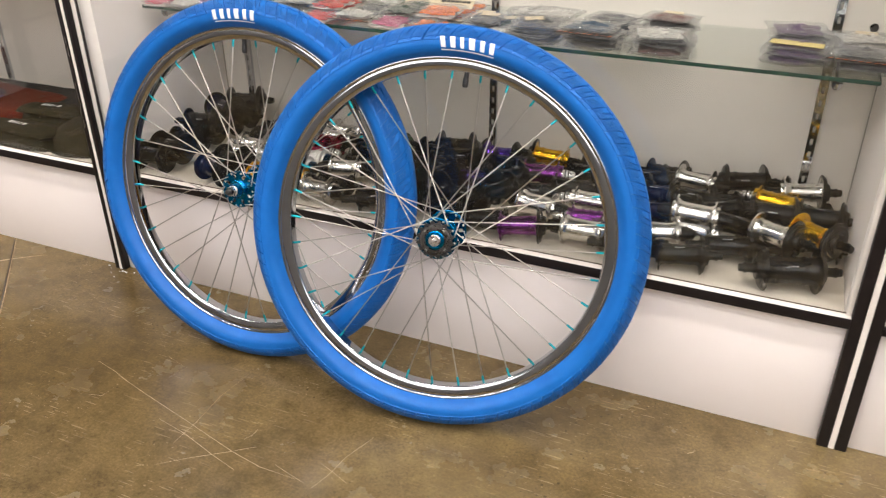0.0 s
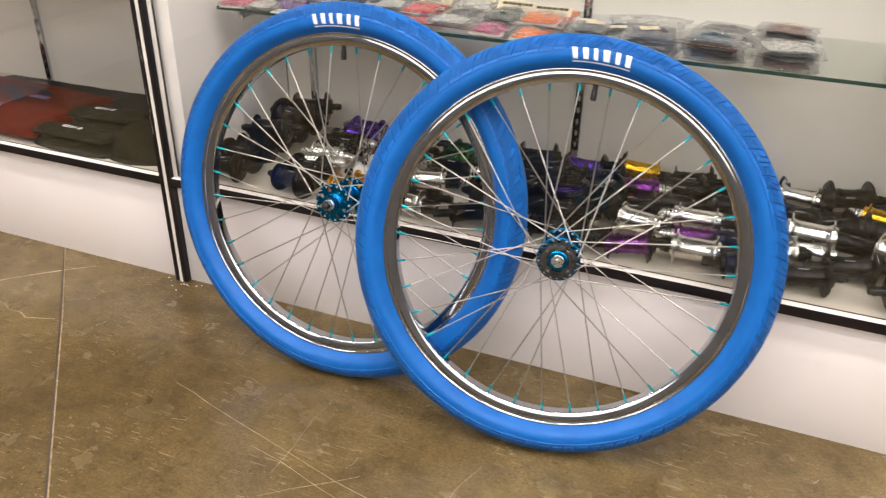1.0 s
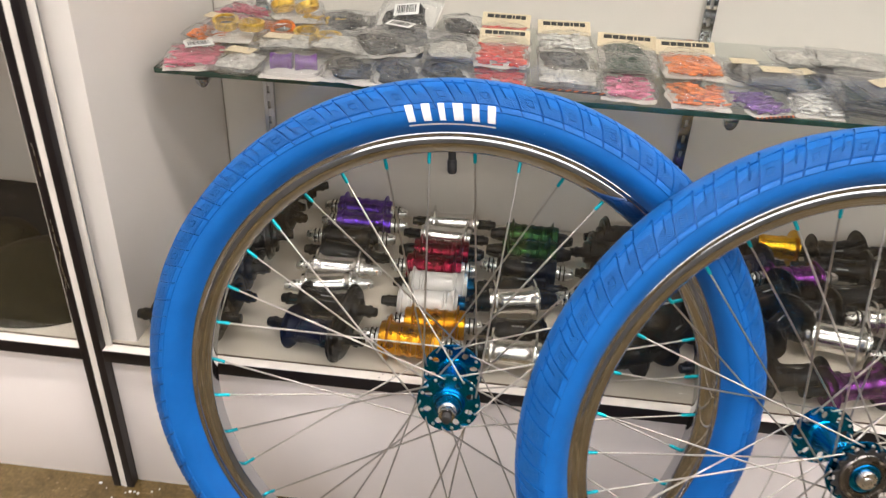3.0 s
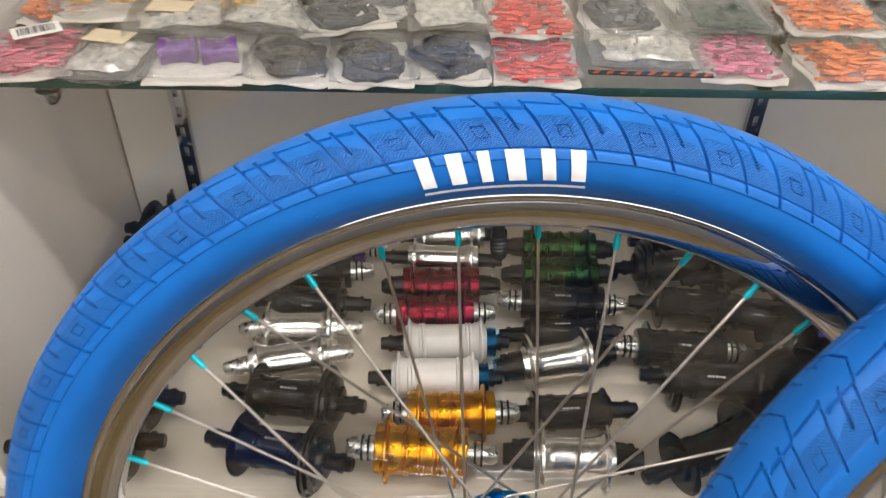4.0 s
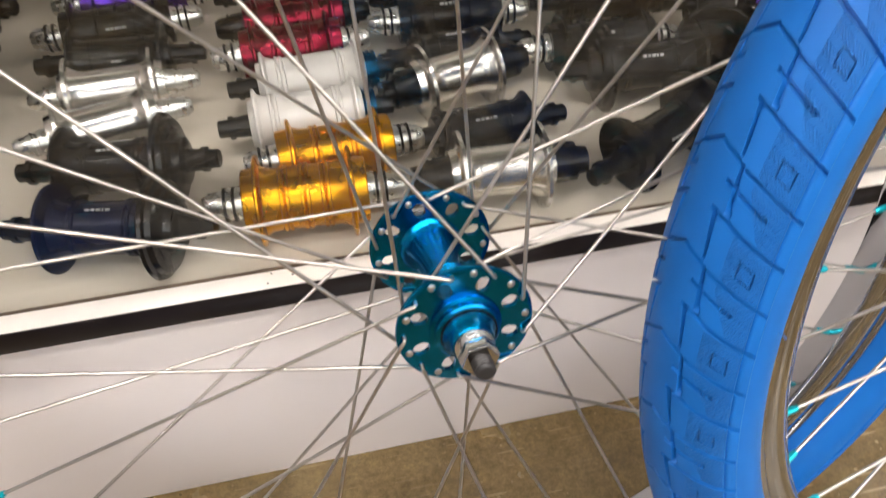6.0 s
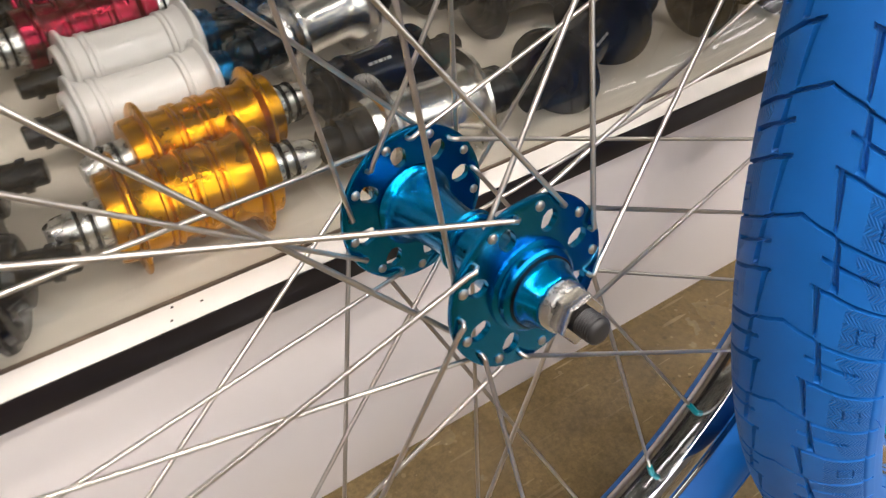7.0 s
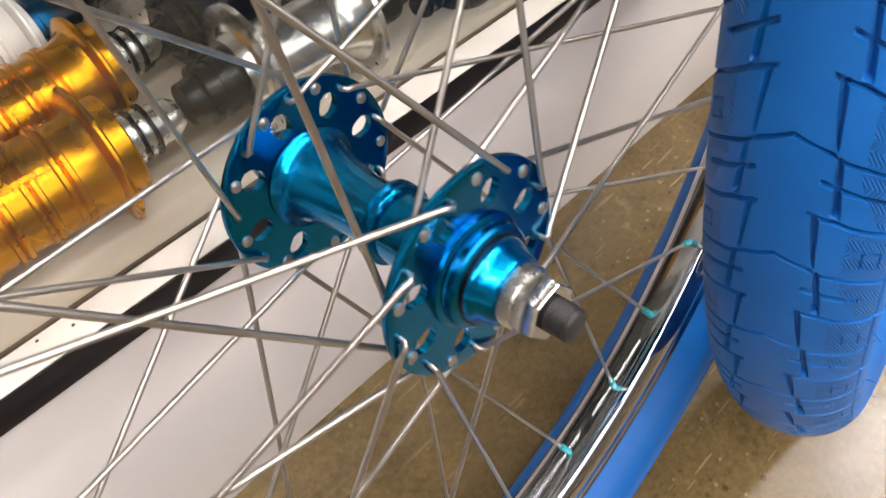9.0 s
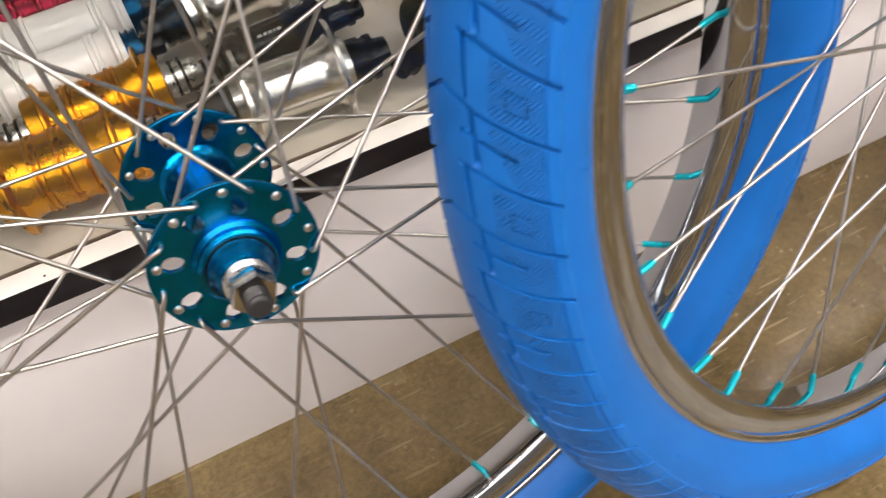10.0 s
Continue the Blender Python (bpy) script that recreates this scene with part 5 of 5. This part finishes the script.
def parts_bag(kind, dye, x, y, w=0.066, d=0.086, h=0.016, turn=0.0, lift=0.0, tag="", lean=0.0):
    """A small clear bag; tag: '' none, 'header' card with a dark bar, 'code' label with bars, 'slip' plain label, 'strip' striped foot, 'band' wide label."""
    names = {"rods": "small %s anodised pieces", "rings": "%s alloy collars", "spools": "%s spool-shaped parts", "coil": "a coiled %s strap", "slab": "a flat %s packet"}
    extra = {"": "", "header": " under a cream card", "code": " with a barcode label", "slip": " with a pale label", "strip": " with a striped edge", "band": " with a wide yellow label"}[tag]
    if y < 0.195:
        y -= 0.012
    thing = empty("parts_bag", pose(x, y, PILE + lift, lean, 0, turn), "clear bag of " + names[kind] % dye + extra, "parts bag", "bags on the shelf")
    seed = rng.random() * 20
    film = part("film", pillow(w, d, h, seed), "film", thing, smooth=180)
    if kind != "slab":
        part("back_sheet", pillow(w * 0.95, d * 0.95, h * 0.16, seed + 3), "milky", thing, "milky rear sheet of the bag", smooth=180)
    part("contents", contents(kind, w, d, h, rng), "dye_" + dye, thing, dye + " contents")
    if tag == "header":
        # the card leans up against what lies behind it
        card = part("header_card", boxes((-w / 2, w / 2, 0.0, 0.025, 0.0, 0.0008)), "card", thing, "cream header card", pose(0, d / 2 - 0.028, h * 0.55, 28, 0, 0))
        bm = bmesh.new()
        u = -w * 0.40
        for bw in (0.14, 0.10, 0.11, 0.11, 0.05, 0.10, 0.10):
            box(bm, u, u + bw * w, 0.0150, 0.0215, 0.0009, 0.0012)
            u += (bw + 0.015) * w
        part("print_bar", bm, "ink", card, "row of bold dark bars")
    if tag in ("code", "slip"):
        tilt = pose(rng.uniform(-0.1, 0.1) * w, rng.uniform(-0.05, 0.15) * d, h * 1.08, 0, 0, rng.uniform(-30, 30))
        lab = part("paper_label", boxes((-0.017, 0.017, -0.010, 0.010, 0, 0.0006)), "paper" if tag == "code" else "card", thing, "pale paper label", tilt)
        if tag == "code":
            bm = bmesh.new()
            bx = -0.013
            while bx < 0.012:
                bw = rng.choice((0.0006, 0.0011, 0.0016))
                box(bm, bx, bx + bw, -0.006, 0.007, 0.0007, 0.0009)
                bx += bw + rng.choice((0.0007, 0.0012))
            part("print_bar", bm, "ink", lab, "row of dark bars")
    if tag == "band":
        part("paper_label", boxes((-w * 0.42, w * 0.40, -d * 0.36, -d * 0.06, h * 1.05, h * 1.05 + 0.0008)), "card_yellow", thing, "wide pale yellow paper label", pose(0, 0, 0, 0, 0, 4))
    if tag == "strip":
        strip = part("edge_strip", boxes((-w / 2, w / 2, -d / 2 - 0.003, -d / 2 + 0.003, 0.0006, 0.0014)), "ink", thing, "dark striped edge")
        bm = bmesh.new()
        for k in range(9):
            u = -w / 2 + (k + 0.2) * w / 9
            vs = [bm.verts.new(q) for q in ((u, -d / 2 - 0.0029, 0.0016), (u + w / 22, -d / 2 - 0.0029, 0.0016), (u + w / 11, -d / 2 + 0.0029, 0.0016), (u + w / 22, -d / 2 + 0.0029, 0.0016))]
            bm.faces.new(vs)
        part("stripe_print", bm, "dye_orange", strip, "orange stripes")
    return thing


parts_bag("rods", "rose", -0.690, 0.172, 0.070, 0.080, 0.020, 12, 0.0, "code")
parts_bag("slab", "clear", -0.628, 0.166, 0.066, 0.078, 0.016, -6, 0.0, "slip")
parts_bag("spools", "lilac", -0.566, 0.170, 0.074, 0.080, 0.020, 3, 0.0, "")
parts_bag("coil", "black", -0.497, 0.170, 0.066, 0.076, 0.020, -4, 0.0, "")
parts_bag("coil", "black", -0.440, 0.168, 0.062, 0.076, 0.020, 5, 0.0, "")
parts_bag("coil", "black", -0.382, 0.176, 0.062, 0.076, 0.016, -3, 0.0, "")
parts_bag("rods", "red", -0.318, 0.178, 0.066, 0.084, 0.016, 1, 0.0, "")
parts_bag("slab", "clear", -0.238, 0.172, 0.088, 0.060, 0.014, -2, 0.010, "strip")
parts_bag("rods", "pink", -0.166, 0.186, 0.066, 0.080, 0.016, -3, 0.0, "")
parts_bag("rods", "orange", -0.086, 0.178, 0.072, 0.080, 0.018, 2, 0.0, "")
parts_bag("rods", "lilac", -0.016, 0.172, 0.050, 0.074, 0.012, 18, 0.0, "strip")
parts_bag("rods", "orange", -0.690, 0.246, 0.068, 0.074, 0.026, -15, 0.0, "slip")
parts_bag("rings", "amber", -0.655, 0.228, 0.080, 0.064, 0.026, 8, 0.012, "")
parts_bag("rings", "orange", -0.620, 0.262, 0.072, 0.070, 0.026, -8, 0.0, "")
parts_bag("rings", "amber", -0.556, 0.240, 0.074, 0.076, 0.026, 4, 0.0, "")
parts_bag("spools", "amber", -0.560, 0.296, 0.074, 0.070, 0.022, -6, 0.006, "")
parts_bag("coil", "teal", -0.632, 0.336, 0.080, 0.060, 0.024, 10, 0.004, "code")
parts_bag("rods", "lilac", -0.690, 0.332, 0.060, 0.070, 0.018, 0, 0.0, "")
parts_bag("coil", "black", -0.500, 0.250, 0.070, 0.080, 0.018, 12, 0.002, "")
parts_bag("coil", "grey", -0.446, 0.256, 0.090, 0.080, 0.022, -28, 0.012, "code")
parts_bag("coil", "black", -0.452, 0.340, 0.072, 0.074, 0.018, 6, 0.0, "code")
parts_bag("coil", "grey", -0.384, 0.256, 0.066, 0.082, 0.020, 4, 0.004, "")
parts_bag("coil", "black", -0.380, 0.334, 0.062, 0.070, 0.026, -4, 0.004, "")
parts_bag("coil", "black", -0.530, 0.350, 0.066, 0.070, 0.016, 9, 0.0, "")
parts_bag("rods", "red", -0.318, 0.258, 0.066, 0.090, 0.018, 1, 0.004, "header")
parts_bag("rods", "red", -0.320, 0.318, 0.066, 0.084, 0.016, -1, 0.010, "header")
parts_bag("coil", "grey", -0.240, 0.250, 0.070, 0.090, 0.016, 2, 0.0, "")
parts_bag("rods", "clear", -0.240, 0.330, 0.066, 0.070, 0.014, 0, 0.0, "")
parts_bag("coil", "moss", -0.160, 0.276, 0.076, 0.090, 0.018, -2, 0.004, "header")
parts_bag("rods", "orange", -0.084, 0.262, 0.076, 0.090, 0.020, 3, 0.004, "header")
parts_bag("rods", "orange", -0.078, 0.330, 0.070, 0.080, 0.016, -3, 0.0, "")
parts_bag("coil", "grey", -0.012, 0.262, 0.056, 0.090, 0.014, -6, 0.0, "slip")
parts_bag("coil", "moss", 0.048, 0.252, 0.062, 0.090, 0.014, 4, 0.0, "slip")
parts_bag("rods", "clear", 0.050, 0.180, 0.060, 0.080, 0.014, -5, 0.0, "")
parts_bag("coil", "black", -0.470, 0.215, 0.075, 0.085, 0.016, 20, 0.016, "")
parts_bag("coil", "black", -0.452, 0.300, 0.085, 0.095, 0.016, -18, 0.020, "code", 32)
parts_bag("coil", "black", -0.535, 0.300, 0.066, 0.075, 0.016, 8, 0.014, "")
parts_bag("rings", "amber", -0.600, 0.300, 0.074, 0.072, 0.022, 20, 0.020, "")
parts_bag("rods", "rose", -0.670, 0.290, 0.070, 0.070, 0.020, -22, 0.016, "")
parts_bag("slab", "clear", -0.590, 0.205, 0.080, 0.070, 0.010, 9, 0.014, "slip")
parts_bag("slab", "clear", -0.520, 0.212, 0.076, 0.076, 0.008, -12, 0.016, "")
parts_bag("rods", "clear", -0.240, 0.298, 0.070, 0.080, 0.016, 4, 0.012, "header")
parts_bag("slab", "moss", -0.165, 0.222, 0.070, 0.076, 0.010, -4, 0.014, "")
parts_bag("rods", "orange", -0.086, 0.222, 0.074, 0.080, 0.016, 2, 0.016, "")
parts_bag("rods", "red", -0.320, 0.215, 0.068, 0.080, 0.014, 1, 0.014, "")
parts_bag("slab", "clear", -0.385, 0.215, 0.066, 0.078, 0.010, 8, 0.016, "")
parts_bag("slab", "grey", 0.010, 0.215, 0.072, 0.080, 0.010, -9, 0.012, "slip")
parts_bag("slab", "clear", 0.060, 0.300, 0.072, 0.080, 0.010, 12, 0.012, "")
# flat bags piled in stacks: dyes from the lowest up, place, label on the uppermost
for dyes, x, y, tag in ((("grey", "clear", "moss", "grey"), 0.118, 0.186, "slip"), (("clear", "grey", "clear"), 0.112, 0.278, ""), (("grey", "slate", "grey", "slate"), 0.220, 0.186, "strip"), (("slate", "slate", "grey"), 0.226, 0.282, ""),
                        (("dusk", "clear", "black", "clear"), 0.338, 0.186, ""), (("black", "dusk", "black", "dusk"), 0.332, 0.282, "slip"), (("plum", "plum", "plum"), 0.552, 0.206, "band"), (("plum", "plum", "grey", "plum"), 0.548, 0.290, ""),
                        (("grey", "clear", "grey"), 0.644, 0.200, "strip"), (("moss", "grey", "clear"), 0.640, 0.292, "slip")):
    for k, dye in enumerate(dyes):
        parts_bag("slab", dye, x + rng.uniform(-0.010, 0.010), y + rng.uniform(-0.008, 0.008), 0.098, 0.088, 0.0105, rng.uniform(-12, 12), 0.0088 * k, tag if k == len(dyes) - 1 else "", rng.uniform(-3, 3))


# ---- clothes in the next showcase ----
CLOTH = {"rust": (0.085, 0.008, 0.003), "coal": (0.011, 0.011, 0.012), "olive": (0.014, 0.0115, 0.005), "ink": (0.010, 0.010, 0.030), "mauve": (0.14, 0.10, 0.22)}
for key, c in CLOTH.items():
    M["cloth_" + key] = plain(key + "_cotton", c, 0.9, vary=0.2, scale=70, bump=0.35, bump_scale=700, spec=0.12)


def soft_slab(w, d, h, seed, corner=0.03, curve=0.10):
    """A folded cloth: a low slab with rounded sides and gentle folds."""
    bm = bmesh.new()
    nx, ny = 36, 34
    top, low = [], []
    for i in range(nx + 1):
        up, dn = [], []
        for j in range(ny + 1):
            a, b = 2 * i / nx - 1, 2 * j / ny - 1
            x, y = a * math.sqrt(1 - curve * b * b / 2) * w / 2, b * math.sqrt(1 - curve * a * a / 2) * d / 2
            side = max(abs(a) * w / 2 - w / 2 + corner, 0) ** 2 + max(abs(b) * d / 2 - d / 2 + corner, 0) ** 2
            drop = 1 - math.sqrt(max(0.0, 1 - min(1, side / corner ** 2)))
            fold = 0.004 * noise.noise(Vector((x * 9, y * 9, seed))) + 0.002 * noise.noise(Vector((x * 26, y * 20, seed + 4)))
            up.append(bm.verts.new((x, y, 0.0006 + max(0.001, h * (1 - drop) + fold * (1 - drop)))))
            dn.append(bm.verts.new((x, y, 0.0)))
        top.append(up)
        low.append(dn)
    for i in range(nx):
        for j in range(ny):
            bm.faces.new((top[i][j], top[i + 1][j], top[i + 1][j + 1], top[i][j + 1]))
            bm.faces.new((low[i][j], low[i][j + 1], low[i + 1][j + 1], low[i + 1][j]))
    rim = [(i, 0) for i in range(nx)] + [(nx, j) for j in range(ny)] + [(i, ny) for i in range(nx, 0, -1)] + [(0, j) for j in range(ny, 0, -1)]
    for k in range(len(rim)):
        p, q = rim[k], rim[(k + 1) % len(rim)]
        bm.faces.new((top[p[0]][p[1]], top[q[0]][q[1]], low[q[0]][q[1]], low[p[0]][p[1]]))
    return bm


def folded_shirt(dye, label, x, y, w, d, h, turn, z=0.0):
    thing = empty("folded_shirt", pose(x, y, DECK + 0.0006 + z, 0, 0, turn), label, "folded shirt", "folded clothes")
    part("cloth", soft_slab(w, d, h, x * 7), "cloth_" + dye, thing, smooth=180)
    return thing


under_shirt = folded_shirt("coal", "folded charcoal cotton shirt lying under the others", -1.24, 0.250, 0.80, 0.27, 0.020, 1)
bm = bmesh.new()
for k, bw in enumerate((0.007, 0.004, 0.009, 0.006)):
    box(bm, -0.026 + 0.0125 * k, -0.026 + 0.0125 * k + bw, -0.005, 0.004, 0.0, 0.0006)
part("print_bar", bm, "faint_print", under_shirt, "small pale printed bars", pose(-0.234, 0.075, 0.0228))
shirt = folded_shirt("rust", "folded rust red shirt with a dark curved print", -1.475, 0.166, 0.58, 0.29, 0.020, -2, 0.016)
bm = bmesh.new()
for r0, r1, cx, cy, a0, a1 in ((0.070, 0.105, -0.02, -0.02, 10, 175), (0.045, 0.075, 0.06, 0.03, 20, 150)):
    line = []
    for k in range(25):
        a = radians(a0 + (a1 - a0) * k / 24)
        line.append([bm.verts.new((cx + r * 1.3 * math.cos(a), cy + r * 0.7 * math.sin(a), 0.0262)) for r in (r0, r1)])
    for p, q in zip(line, line[1:]):
        bm.faces.new((p[0], p[1], q[1], q[0]))
part("print", bm, "cloth_ink", shirt, "dark curved print")
for px, py in ((0.06, -0.05), (0.13, 0.03), (-0.05, -0.08)):
    part("print_patch", boxes((px - 0.03, px + 0.03, py - 0.008, py + 0.008, 0.0256, 0.0268), bevel=0.0004), "cloth_mauve", shirt, "mauve printed patch")


def folded_beanie(dye, label, x, y, w, d, h, turn, mark, z=0.0):
    thing = empty("folded_beanie", pose(x, y, DECK + 0.0006 + z, 0, 0, turn), label, "folded beanie", "folded clothes")
    part("knit", soft_slab(w, d, h, x * 5, corner=0.09 if h > 0.05 else 0.055, curve=0.95 if h > 0.05 else 0.62), "cloth_" + dye, thing, smooth=180)
    if h < 0.05:
        part("cuff", soft_slab(w * 0.90, d * 0.55, 0.009, x * 9, corner=0.024, curve=0.35), "cloth_" + dye, thing, m=pose(0, -d * 0.16, h - 0.001), smooth=180)
    if mark:
        tag = bmesh.new()
        for k, bw in enumerate((0.0085, 0.0065, 0.0060, 0.0035, 0.0080)):
            u = -0.026 + 0.0112 * k
            vs = ((u, -0.006), (u + bw, -0.006), (u + bw + 0.002, 0.006), (u + 0.002, 0.006))
            tag.faces.new([tag.verts.new((p, q, 0.0)) for p, q in vs])
        part("embroidery", tag, "paper", thing, "white stitched bars", pose(-0.01, -d * 0.16, h + 0.0135))
    return thing


folded_beanie("olive", "folded olive brown beanie with white stitching on the cuff", -1.098, 0.182, 0.23, 0.135, 0.030, 4, True, 0.012)
folded_beanie("olive", "folded olive brown beanie with white stitching, in front", -1.098, 0.076, 0.25, 0.125, 0.032, -2, True)
folded_beanie("olive", "folded dark olive beanie beside the others", -0.925, 0.120, 0.23, 0.20, 0.056, 20, False)
